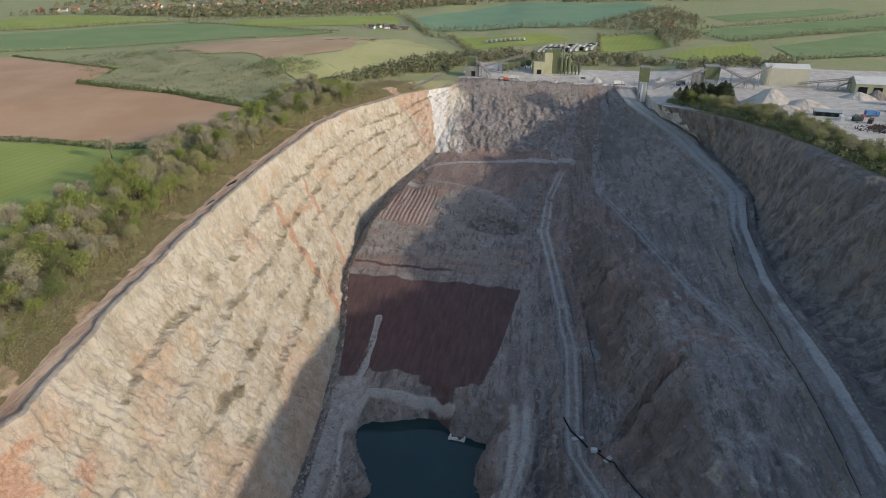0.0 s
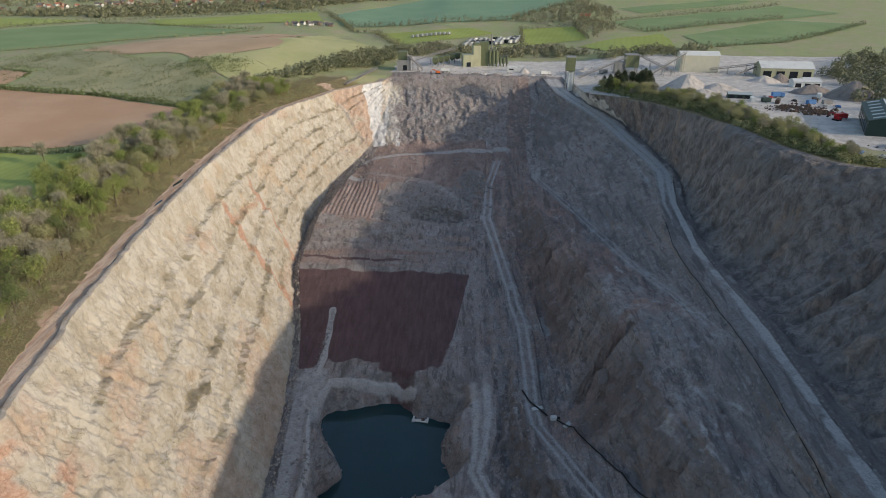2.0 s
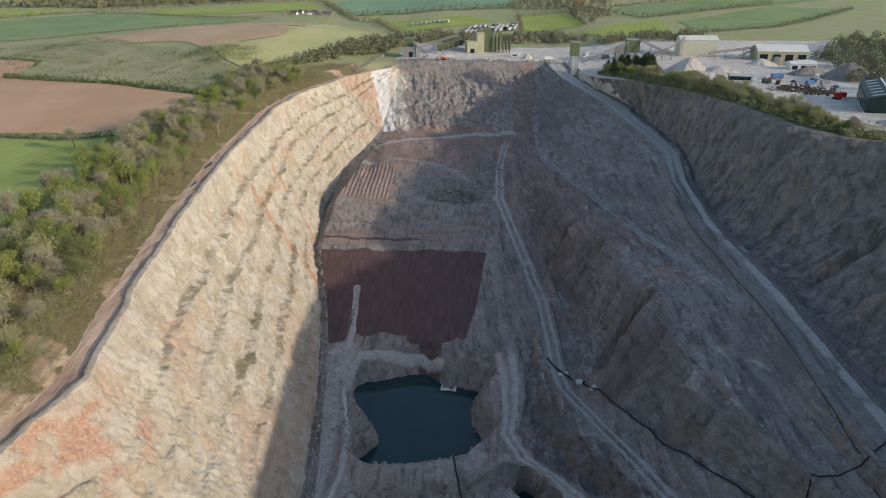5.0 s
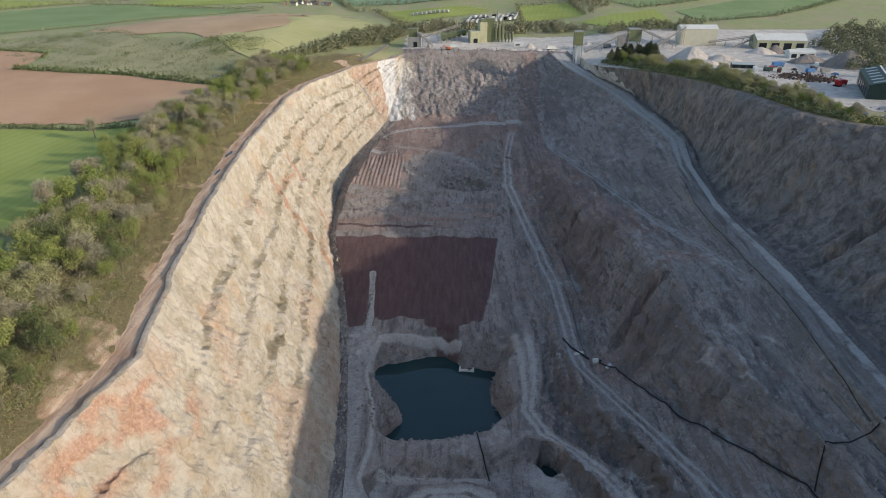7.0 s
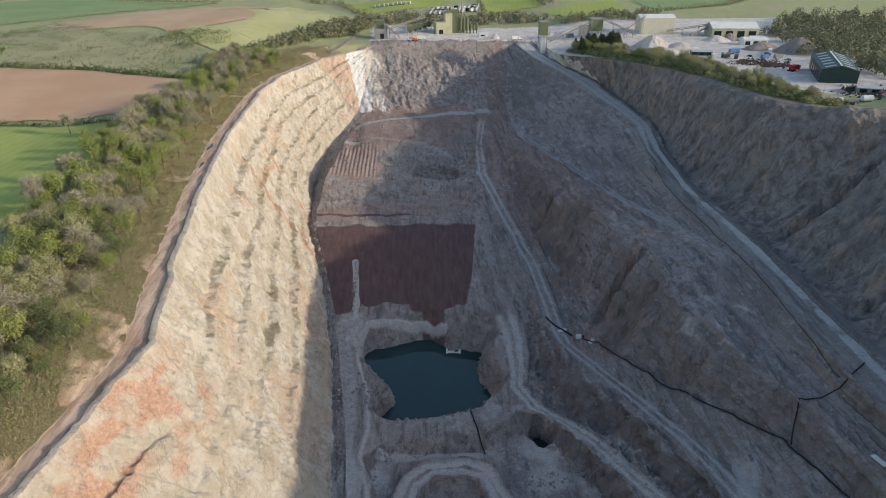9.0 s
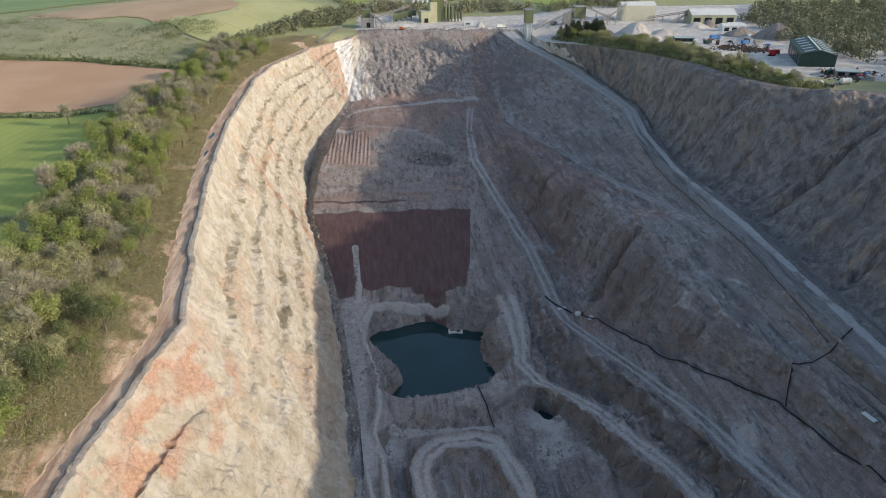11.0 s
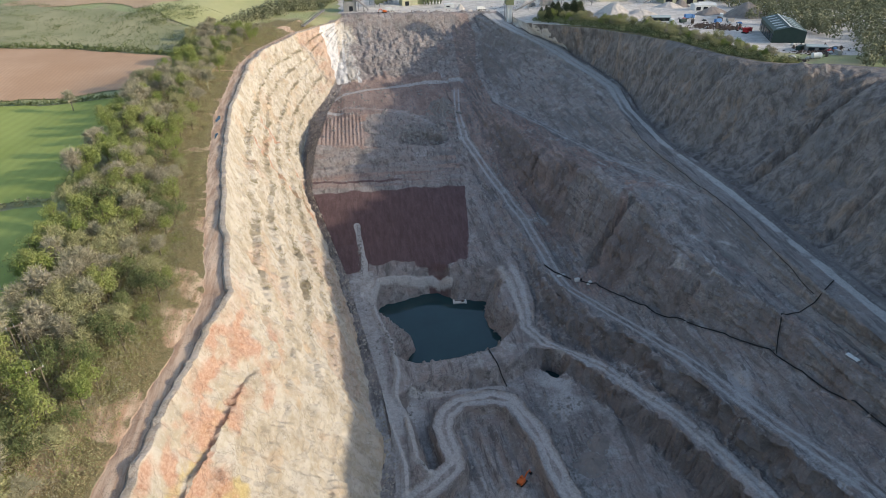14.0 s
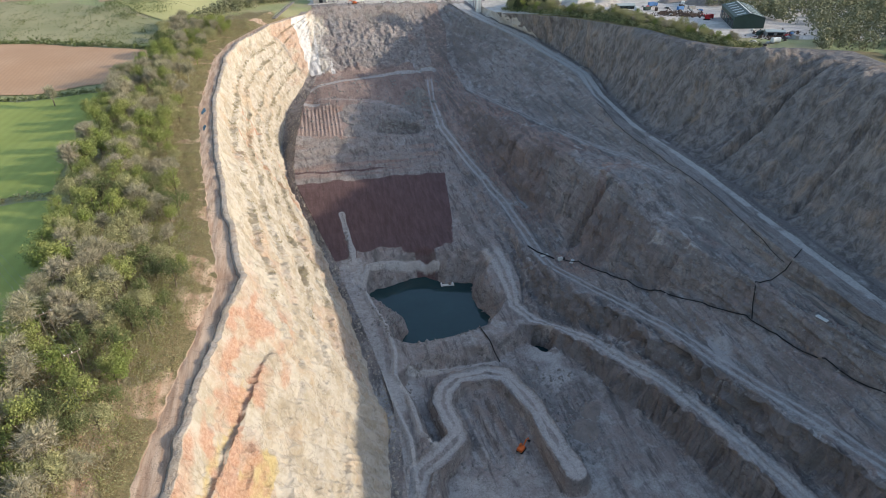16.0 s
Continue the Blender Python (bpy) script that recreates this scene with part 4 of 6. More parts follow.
field([(-474, 924), (-264, 1051), (-227, 920), (-426, 866)], MAT_GRASS, "green pasture behind a hedge")
field([(-230, 1000), (-108, 1276), (120, 1280), (158, 1192), (27, 946), (-191, 882)], MAT_TEAL, "wide blue-green field of young crop")
field([(-139, 836), (-23, 866), (5, 832), (-103, 732)], MAT_GRASS, "green paddock beside the lorry park")
field([(158, 910), (465, 1135), (520, 1050), (395, 953), (185, 822)], MAT_CROP, "sloping green field of young wheat")
field([(219, 790), (387, 933), (480, 900), (312, 738), (223, 700)], MAT_CROP, "green field with faint wheel lines")
field([(39, 862), (105, 863), (108, 773), (36, 752)], MAT_GRASS, "green paddock between hedges")
field([(95, 732), (201, 805), (190, 699), (126, 672)], MAT_GRASS, "green paddock behind the works")
field([(201, 1081), (422, 1239), (440, 1190), (219, 1014)], MAT_CROP, "distant green field on a slope")
field([(-400, 640), (-300, 760), (-215, 770), (-200, 700), (-217, 615), (-260, 580), (-330, 605)], MAT_TIP, "bare reddish soil on a grassed tip", 0.5, 12)
field([(-268, 570), (-215, 612), (-207, 690), (-191, 790), (-108, 674), (-145, 604), (-170, 539), (-198, 509)], MAT_ROUGH, "yellowed rough grass on the old tip", 0.6, 10)
field([(-480, 585), (-400, 640), (-340, 598), (-280, 570), (-205, 508), (-205, 440), (-290, 470), (-380, 490), (-385, 545)], MAT_HEATH, "rough scrubland on a low mound", 0.4, 8)


# ---- trees ----
def crown_lobes(h, r, count):
    u = unit(rng.normal(size=(count, 3)))
    k = rng.uniform(0.35, 0.8, (count, 1))
    c = u * k * (r, r, h * 0.3)
    c[:, 2] += h * 0.64
    return c, rng.uniform(0.32, 0.52, count) * r


def tree_meshes(h, r, bare, leafy, material, sprays=1500, twigs=1000):
    trunk = Build()
    lean = rng.uniform(-0.3, 0.3, 2)
    trunk.tube([(0, 0, -0.6), (lean[0] * 0.4, lean[1] * 0.4, h * 0.25), (lean[0], lean[1], h * 0.55), (lean[0] * 1.4, lean[1] * 1.4, h * 0.8)],
               [h * 0.028, h * 0.022, h * 0.014, h * 0.005], 6)
    c, rad = crown_lobes(h, r, 15)
    for q in c[:9]:
        base = Vector((lean[0] * 0.6, lean[1] * 0.6, h * rng.uniform(0.22, 0.42)))
        tip = Vector(q)
        mid = base.lerp(tip, 0.5) + Vector((0, 0, h * 0.05))
        trunk.tube([base, mid, tip], [h * 0.011, h * 0.007, h * 0.002], 4)
    verts = []
    if leafy:
        n = int(sprays * leafy)
        i = rng.integers(0, len(c), n)
        p = c[i] + unit(rng.normal(size=(n, 3))) * (rad[i] * rng.uniform(0.55, 1.05, n))[:, None]
        verts.append(leaf_quads(p, 0.031 * h + 0.05))
    if bare:
        n = int(twigs * bare)
        i = rng.integers(0, len(c), n)
        w = unit(rng.normal(size=(n, 3)) * (1, 1, 0.7) + (0, 0, 0.55))
        p = c[i] + w * (rad[i] * rng.uniform(0.15, 0.75, n))[:, None]
        verts.append(twig_quads(p, w, 0.1 * h, 0.0055 * h))
    return trunk.mesh("trunk", MAT_BARK), quick_mesh("crown", np.concatenate(verts), 4, material)


TREES = {}
for key, spec in {
    "green": (10.5, 4.2, 0.1, 1.0, MAT_GREEN), "ivy": (9.0, 3.9, 0.1, 1.0, MAT_DARK), "olive": (10.5, 4.4, 0.8, 0.6, MAT_OLIVE),
    "bare": (11.0, 4.3, 1.5, 0.18, MAT_BARE), "bare_b": (9.5, 4.2, 1.5, 0.25, MAT_BARE), "olive_b": (9.0, 4.4, 0.6, 0.75, MAT_OLIVE)}.items():
    TREES[key] = tree_meshes(*spec)
LABELS = {"green": "broadleaf tree in fresh green spring leaf", "ivy": "ivy-clad tree with dark green foliage", "olive": "tree with yellowish-green opening buds",
          "olive_b": "rounded tree with yellowish-green opening buds", "bare": "leafless tree with grey-brown twigs", "bare_b": "leafless bushy tree with grey-brown twigs"}


def tree(key, x, y, size, group, label=""):
    z = surf(x, y) - 0.15
    t = thing("tree", pose(x, y, z, 0, 0, rng.uniform(0, 360)) @ Matrix.Diagonal((size, size, size * rng.uniform(0.88, 1.12), 1)), label or LABELS[key], "tree", group)
    part("trunk", TREES[key][0], None, t)
    part("crown", TREES[key][1], None, t)
    return t


BELT_OUT = line((-60, -215, 0), (20, -208, 0), (90, -201, 0), (164, -204, 0), (215, -215, 0), (291, -214, 0), (340, -214, 0), (400, -203, 0), (430, -206, 0), (470, -205, 0), (520, -180, 0), (560, -150, 0))
BELT_IN = line((-60, -184, 0), (10, -176, 0), (60, -169, 0), (100, -162, 0), (130, -159, 0), (200, -166, 0), (300, -176, 0), (360, -175, 0), (403, -173, 0), (450, -168, 0), (512, -142, 0), (560, -112, 0))


def spread(count, gap, y0, y1, fill):
    """Places at random between two lines, no two nearer than gap."""
    got = []
    for _ in range(count * 30):
        y = rng.uniform(y0, y1)
        a, b = BELT_OUT(y)[0], BELT_IN(y)[0]
        x = a + (b - a) * fill(rng.uniform())
        if all((x - p) ** 2 + (y - q) ** 2 > gap * gap for p, q in got[-400:]):
            got.append((x, y))
            if len(got) >= count:
                break
    return got


def tree_mass(places, label):
    """Further trees of the same kinds, standing too close together to tell apart."""
    for key in sorted({p[0] for p in places}):
        out = []
        for src, mat in ((TREES[key][1], None), (TREES[key][0], MAT_BARK)):
            co = np.empty(len(src.vertices) * 3, np.float32)
            src.vertices.foreach_get("co", co)
            co = co.reshape(-1, 3)
            if mat is not None:
                idx = [i for p in src.polygons if len(p.vertices) == 4 for i in p.vertices]
                co = co[np.array(idx)]
            for k, x, y, size in places:
                if k != key:
                    continue
                a = rng.uniform(0, 2 * math.pi)
                ca, sa = math.cos(a), math.sin(a)
                out.append(np.stack([(co[:, 0] * ca - co[:, 1] * sa) * size + x, (co[:, 0] * sa + co[:, 1] * ca) * size + y, co[:, 2] * size + surf(x, y) - 0.15], 1))
        tagged(new("woodland", quick_mesh("woodland", np.concatenate(out), 4, TREES[key][1].materials[0])), label, "vegetation", kind="stuff")


mass = []
for x, y in spread(190, 5.9, 125, 500, lambda u: u ** 1.1) + spread(96, 5.2, 2, 125, lambda u: u * 1.05):
    v = float(vnoise(np.array(x / 20), np.array(y / 20), 4.0)) + rng.uniform(-0.45, 0.45)
    a, b = BELT_OUT(y)[0], BELT_IN(y)[0]
    k = (x - a) / (b - a)
    key = "green" if v < -0.15 else "bare" if v < 0.06 else "bare_b" if v < 0.22 else "olive" if v < 0.42 else "olive_b" if v < 0.6 else "ivy"
    if k > 0.45 and y < 200 and rng.uniform() < 0.45:
        key = "green" if rng.uniform() < 0.6 else "ivy"
    size = rng.uniform(1.0, 1.55) * (1.0 - 0.42 * max(0, k - 0.55))
    if y > 330:
        mass.append((key, x, y, size))
    else:
        tree(key, x, y, size, "trees of the belt")
tree("bare", -244, 316, 1.15, "", "lone leafless field tree standing in the pasture")

# trees along the rim above the shaded face
RIM_TREES = line((282, 160, 0), (300, 149, 0), (330, 142, 0), (360, 136, 0), (400, 130, 0), (447, 113, 0), (500, 86, 0))
for i in range(150):
    y = rng.uniform(284, 505)
    x = RIM_TREES(y)[0] + rng.uniform(-5, 12)
    key = ("olive_b", "olive", "green", "bare_b", "olive")[int(rng.integers(0, 5))]
    if i < 60:
        tree(key, x, y, rng.uniform(0.6, 1.0), "trees on the shaded rim")
    else:
        mass.append((key, x, y, rng.uniform(0.5, 0.95)))
tree_mass(mass, "budding and leafless trees crowding the belt and the rim")


def conifer_mesh():
    b = Build().tube([(0, 0, -0.5), (0, 0, 5), (0, 0, 11)], [0.3, 0.2, 0.04], 6)
    pts = []
    for z in np.linspace(2.2, 11.2, 15):
        rad = 3.6 * (1 - ((z - 2) / 10) ** 1.6) + 0.35
        n = int(30 * rad) + 6
        w = rng.uniform(0, 2 * np.pi, n)
        k = rng.uniform(0.2, 1.0, n)
        pts.append(np.stack([np.cos(w) * rad * k, np.sin(w) * rad * k, z - 0.5 * k + rng.uniform(-0.2, 0.2, n)], 1))
    return b.mesh("trunk", MAT_BARK), quick_mesh("crown", leaf_quads(np.concatenate(pts), 0.6, -0.2), 4, MAT_PINE)


PINE = conifer_mesh()
for i in range(26):
    x, y = 92 + rng.uniform(-9, 26), 500 + rng.uniform(-12, 14)
    if x < 60 + (520 - y) * 0.6 + 8:
        x += 12
    s = rng.uniform(0.75, 1.15)
    t = thing("conifer_tree", pose(x, y, surf(x, y) - 0.1, 0, 0, rng.uniform(0, 360)) @ Matrix.Diagonal((s * 1.15, s * 1.15, s, 1)), "dark green conifer beside the plant yard", "tree", "conifers by the works")
    part("trunk", PINE[0], None, t)
    part("crown", PINE[1], None, t)


# ---- hedges, undergrowth and woods ----
def scatter(name, places, size, heights, per, material, label, twig=0.35, spread_r=1.6):
    """Clumps of leaves and twigs at many places, as one mass."""
    out = []
    for (x, y), h in zip(places, heights):
        z = surf(x, y)
        n = max(5, int(per * rng.uniform(0.7, 1.3)))
        u = rng.normal(size=(n, 3)) * (spread_r * 0.5, spread_r * 0.5, h * 0.26)
        c = u + (x, y, z + h * 0.5)
        c[:, 2] = np.maximum(c[:, 2], z + 0.1)
        m = int(n * twig)
        if n - m:
            out.append(leaf_quads(c[m:], size))
        if m:
            w = unit(rng.normal(size=(m, 3)) * (0.6, 0.6, 0.4) + (0, 0, 0.8))
            out.append(twig_quads(c[:m], w, size * 2.2, size * 0.16))
    return tagged(new(name, quick_mesh(name, np.concatenate(out), 4, material)), label, "vegetation", kind="stuff")


def canopy(name, places, heights, wide, per, size, material, label):
    """Ragged domes of leafy sprays, each turned outwards, as one mass of bushes or trees."""
    n = len(places)
    h = np.repeat(np.asarray(heights, float), per)
    r = np.repeat(wide * rng.uniform(0.55, 1.15, n), per)
    u = unit(rng.normal(size=(n * per, 3)))
    u[:, 2] = np.abs(u[:, 2])
    k = rng.uniform(0.72, 1.08, n * per)
    c = np.repeat(np.array([(x, y, surf(x, y)) for x, y in places]), per, 0)
    c = c + np.stack([u[:, 0] * r * k, u[:, 1] * r * k, h * (0.12 + 0.85 * u[:, 2] * k)], 1)
    face = unit(u + rng.normal(size=u.shape) * 0.45)
    a = unit(np.cross(face, rng.normal(size=u.shape)))
    b = np.cross(face, a)
    s = (size * rng.uniform(0.5, 1.3, (n * per, 1)))
    q = rng.uniform(0.55, 1.0, (n * per, 4, 1))
    v = np.stack([c - a * s * q[:, 0], c - b * s * q[:, 1], c + a * s * q[:, 2], c + b * s * q[:, 3]], 1).reshape(-1, 3)
    return tagged(new(name, quick_mesh(name, v, 4, material)), label, "vegetation", kind="stuff")


def along(pts, gap, wide):
    got = []
    for (ax, ay), (bx, by) in zip(pts[:-1], pts[1:]):
        n = max(1, int(math.hypot(bx - ax, by - ay) / gap))
        for i in range(n):
            k = (i + rng.uniform()) / n
            got.append((ax + (bx - ax) * k + rng.uniform(-wide, wide), ay + (by - ay) * k + rng.uniform(-wide, wide)))
    return got


def hedge(pts, h, material, label, gap=1.3, wide=0.8, per=24):
    p = along(pts, gap, wide)
    return canopy("hedge", p, [h * rng.uniform(0.45, 1.15) for _ in p], 0.9 + 0.22 * h, per, 0.3 + 0.06 * h, material, label)


hedge([(-420, 346), (-340, 344), (-300, 343), (-217, 331)], 4.0, MAT_DARK, "dense dark green hedge between pasture and ploughed field")
hedge([(-386, 478), (-340, 468), (-293, 460), (-204, 427)], 5.5, MAT_DARK, "tall dark hedge along the ploughed field", per=30)
hedge([(-545, 594), (-393, 538), (-386, 520)], 2.6, MAT_DARK, "low clipped hedge beyond the ploughed field")
hedge([(-420, 196), (-330, 193), (-213, 188)], 3.5, MAT_OLIVE, "overgrown hedge between two pastures", per=20)
hedge([(-530, 898), (-400, 858), (-280, 828)], 5.0, MAT_DARK, "straight dark hedge along the wheat field", 2.0, 1.0, 16)
hedge([(-579, 612), (-521, 640), (-415, 695), (-280, 818)], 4.0, MAT_OLIVE, "gappy hedge along the wheat field", 2.4, 1.5, 14)
hedge([(145, 868), (187, 820), (400, 960)], 8.4, MAT_WOOD, "bushy hedge between green fields", 2.2, 1.6, 16)
hedge([(158, 915), (300, 1020), (465, 1140)], 8.4, MAT_WOOD, "distant bushy hedge on the slope", 2.6, 1.6, 14)
hedge([(222, 697), (310, 735), (480, 905)], 7.0, MAT_WOOD, "bushy hedge behind the works", 2.2, 1.4, 14)
hedge([(-191, 879), (27, 943), (160, 1190)], 9.8, MAT_WOOD, "belt of bare trees along the crop field", 2.2, 4.0, 18)
hedge([(-234, 1000), (-169, 842), (-140, 836), (-103, 730), (-90, 690)], 8.4, MAT_WOOD, "trees along the lane", 2.2, 2.5, 18)
hedge([(36, 750), (39, 862), (105, 865), (110, 770)], 7.0, MAT_WOOD, "trees round a paddock", 2.2, 1.8, 16)
hedge([(-700, 760), (-540, 924), (-264, 1056), (-225, 1000)], 8.4, MAT_WOOD, "hedge and trees below the village", 2.4, 2.0, 14)


def wood(outline, count, h, material, label, per=110, size=0.85, wide=6.5):
    xs, ys = [p[0] for p in outline], [p[1] for p in outline]
    got = []
    while len(got) < count:
        x, y = rng.uniform(min(xs), max(xs), 400), rng.uniform(min(ys), max(ys), 400)
        ok = inside(x, y, outline) < 0
        got += list(zip(x[ok], y[ok]))
    got = got[:count]
    if material is MAT_WOOD:
        return canopy("woodland", got, [h * rng.uniform(0.6, 1.2) for _ in got], wide * 0.75, per, size, material, label)
    return scatter("woodland", got, size, [h * rng.uniform(0.7, 1.25) for _ in got], per, material, label, 0.35, wide)


wood([(240, 330), (222, 380), (232, 430), (262, 470), (270, 560), (330, 640), (480, 640), (520, 420), (420, 300), (300, 250)], 1000, 13, MAT_WOOD, "leafless grey-brown wood behind the yard", 120, 0.85, 7.0)
wood([(188, 254), (212, 238), (216, 200), (208, 120), (300, 100), (320, 250), (240, 325), (226, 300)], 330, 11, MAT_WOOD, "leafless wood running down to the pit edge", 120, 0.75, 6.0)
wood([(-215, 505), (-180, 520), (-140, 560), (-108, 600), (-88, 640), (-84, 690), (-110, 668), (-150, 600), (-175, 540), (-205, 500)], 190, 8, MAT_WOOD, "scrubby woodland beside the old tip", 90)
wood([(-90, 640), (-60, 655), (-10, 665), (60, 670), (100, 680), (60, 740), (30, 720), (-20, 700), (-60, 720), (-95, 690)], 170, 8, MAT_WOOD, "bare trees behind the works", 90)
wood([(100, 640), (200, 640), (220, 690), (180, 690), (120, 665), (100, 700)], 70, 8, MAT_WOOD, "bare trees behind the sheds", 90)
wood([(105, 865), (110, 770), (140, 800), (160, 870), (145, 900), (190, 1010), (165, 1180), (60, 980), (30, 940)], 190, 9, MAT_WOOD, "wooded valley between fields", 80)
wood([(-900, 1060), (-600, 1240), (-300, 1180), (-150, 1290), (150, 1300), (600, 1420), (650, 1250), (900, 1700), (-900, 1800)], 1500, 11, MAT_WOOD, "distant wooded country", 36, 2.0, 9.0)
wood([(-860, 900), (-740, 985), (-540, 960), (-300, 1080), (-160, 1270), (-330, 1190), (-600, 1150)], 950, 9, MAT_WOOD, "trees among the village houses", 40, 1.4, 6.0)
wood([(-480, 590), (-400, 650), (-340, 600), (-205, 508), (-205, 440), (-290, 475), (-380, 495)], 260, 3.0, MAT_DARK, "gorse and bramble on the mound", 26, 0.8)
wood([(-275, 545), (-245, 570), (-205, 560), (-210, 530), (-250, 520)], 70, 4, MAT_DARK, "dark bramble thicket on the mound", 40, 0.8)
wood([(-700, 640), (-580, 612), (-545, 596), (-600, 560), (-720, 600)], 90, 6, MAT_WOOD, "bushes at the end of the wheat field", 30)

wood([(-206, 10), (-201, 90), (-204, 164), (-214, 215), (-213, 290), (-212, 340), (-202, 400), (-204, 440), (-180, 520), (-150, 530), (-176, 440), (-182, 330), (-172, 200), (-168, 120), (-182, 20)], 430, 7.5, MAT_BARE, "tangled grey-brown trees filling the belt", 70, 0.42, 4.0)
wood([(-206, 10), (-201, 90), (-204, 164), (-214, 215), (-213, 290), (-212, 340), (-202, 400), (-204, 440), (-180, 520), (-150, 530), (-176, 440), (-182, 330), (-172, 200), (-168, 120), (-182, 20)], 330, 6.0, MAT_GREEN, "young green growth filling the belt", 70, 0.42, 4.0)
# dry tufts along the ledges of the sunny face
li, lj = np.where((LEDGE > 0.4) & (in_pit > 0.9) & (Y > 40) & (Y < 500))
pick = rng.choice(len(li), min(2600, len(li)), replace=False)
base = np.stack([X[li, lj], Y[li, lj], Z[li, lj]], 1)[pick]
keep = vnoise(base[:, 0] / 6, base[:, 1] / 6, base[:, 2] / 6) + rng.uniform(-0.3, 0.3, len(base)) > -0.1
base = base[keep]
tuft = np.repeat(base, 9, 0) + rng.normal(size=(len(base) * 9, 3)) * (0.55, 0.6, 0.35) + (0, 0, 0.35)
tagged(new("ledge_scrub", quick_mesh("ledge_scrub", leaf_quads(tuft, 0.42), 4, MAT_SCRUB)), "dry grass tufts and small bushes on the rock ledges", "vegetation", kind="stuff")

# verge: scrub between the belt and the track, and under the trees
spots, hs = [], []
for _ in range(3900):
    y = rng.uniform(4, 520)
    a, b = BELT_OUT(y)[0], RIM(np.array(y))[0] - 9.8
    k = rng.uniform() ** 0.75
    x = a + (b - a) * k
    v = float(vnoise(np.array(x / 8), np.array(y / 8), 9.0))
    if k > 0.72 and v < -0.15:
        continue
    spots.append((x, y)), hs.append(rng.uniform(1.2, 3.6) * (1.15 - 0.55 * k))
vs, vh = [], []
for _ in range(2800):
    y = rng.uniform(2, 500)
    a, b = BELT_IN(y)[0] - 8, float(RIM(np.array(y))[0]) - 9.5
    k = rng.uniform()
    vs.append((a + (b - a) * k, y)), vh.append(rng.uniform(0.7, 2.4) * (1.2 - 0.7 * k))
scatter("verge_scrub", vs[:1900], 0.34, vh[:1900], 24, MAT_SCRUB, "brown bramble and dead stalks along the rim track", 0.5, 2.2)
scatter("verge_scrub", vs[1900:], 0.34, vh[1900:], 24, MAT_OLIVE, "olive bushes along the rim track", 0.35, 2.2)
half = len(spots) // 2
scatter("undergrowth", spots[:half], 0.36, hs[:half], 36, MAT_SCRUB, "brown bramble and dry scrub under the trees", 0.5, 2.4)
scatter("undergrowth", spots[half:], 0.36, hs[half:], 34, MAT_OLIVE, "olive bramble and saplings under the trees", 0.3, 2.4)
rim_spots = [(RIM_TREES(y)[0] + rng.uniform(-9, 12), y) for y in rng.uniform(276, 505, 1900)]
half = len(rim_spots) // 2
canopy("undergrowth", rim_spots[:half], [rng.uniform(1.2, 4.6) for _ in rim_spots[:half]], 2.3, 40, 0.42, MAT_OLIVE, "olive bushes spilling over the shaded rim")
canopy("undergrowth", rim_spots[half:], [rng.uniform(1.2, 5.2) for _ in rim_spots[half:]], 2.2, 40, 0.42, MAT_DARK, "dark green bushes spilling over the shaded rim")
bs, bh = [], []
for _ in range(900):
    y = rng.uniform(2, 190)
    a, b = BELT_IN(y)[0] - 12, float(RIM(np.array(y))[0]) - 15.0
    k = rng.uniform() ** 1.4
    bs.append((a + (b - a) * k, y)), bh.append(rng.uniform(1.4, 4.2) * (1.1 - 0.6 * k))
scatter("undergrowth", bs[:450], 0.3, bh[:450], 60, MAT_BARE, "grey-brown leafless bushes on the verge", 0.75, 2.6)
scatter("undergrowth", bs[450:], 0.3, bh[450:], 60, MAT_GREEN, "fresh green bushes on the verge", 0.2, 2.6)


# ---- works, yard, village and loose things ----
MAT_OCHRE = plain_paint("pale_olive_cladding", (0.42, 0.41, 0.27), 0.6, vary=0.2, scale=0.25)
MAT_MOSS = plain_paint("dark_olive_steel", (0.15, 0.17, 0.09), 0.55, vary=0.3, scale=0.3)
MAT_STEEL = plain_paint("dusty_grey_steel", (0.3, 0.29, 0.27), 0.6, vary=0.3, scale=0.5)
MAT_WHITE = plain_paint("white_sheeting", (0.66, 0.66, 0.62), 0.5, vary=0.15, scale=0.2)
MAT_BEIGE = plain_paint("beige_cladding", (0.5, 0.48, 0.38), 0.6, vary=0.18, scale=0.2)
MAT_SHED = plain_paint("dark_green_sheeting", (0.035, 0.06, 0.05), 0.5, vary=0.3, scale=0.3)
MAT_SKYLIGHT = plain_paint("grey_rooflight", (0.4, 0.45, 0.44), 0.35, vary=0.2)
MAT_STONE = plain_paint("pale_crushed_stone", (0.56, 0.5, 0.44), 0.95, vary=0.2, scale=0.5)
MAT_GRIT = plain_paint("brown_grey_grit", (0.27, 0.23, 0.2), 0.95, vary=0.25, scale=0.5)
MAT_BLACK = plain_paint("black_rubber", (0.02, 0.02, 0.02), 0.6)
MAT_ORANGE = plain_paint("orange_machine_paint", (0.65, 0.14, 0.03), 0.45)
MAT_BLUE = plain_paint("blue_container_paint", (0.08, 0.2, 0.42), 0.5)
MAT_RED = plain_paint("red_lorry_paint", (0.5, 0.03, 0.03), 0.4)
MAT_GLASS = plain_paint("dark_glazing", (0.02, 0.025, 0.03), 0.15)
MAT_TILE = plain_paint("clay_roof_tiles", (0.3, 0.13, 0.08), 0.85, vary=0.35)
MAT_SLATE = plain_paint("slate_roof_tiles", (0.14, 0.13, 0.13), 0.8, vary=0.3)
MAT_BRICK = plain_paint("brick_and_render", (0.42, 0.28, 0.2), 0.9, vary=0.3)
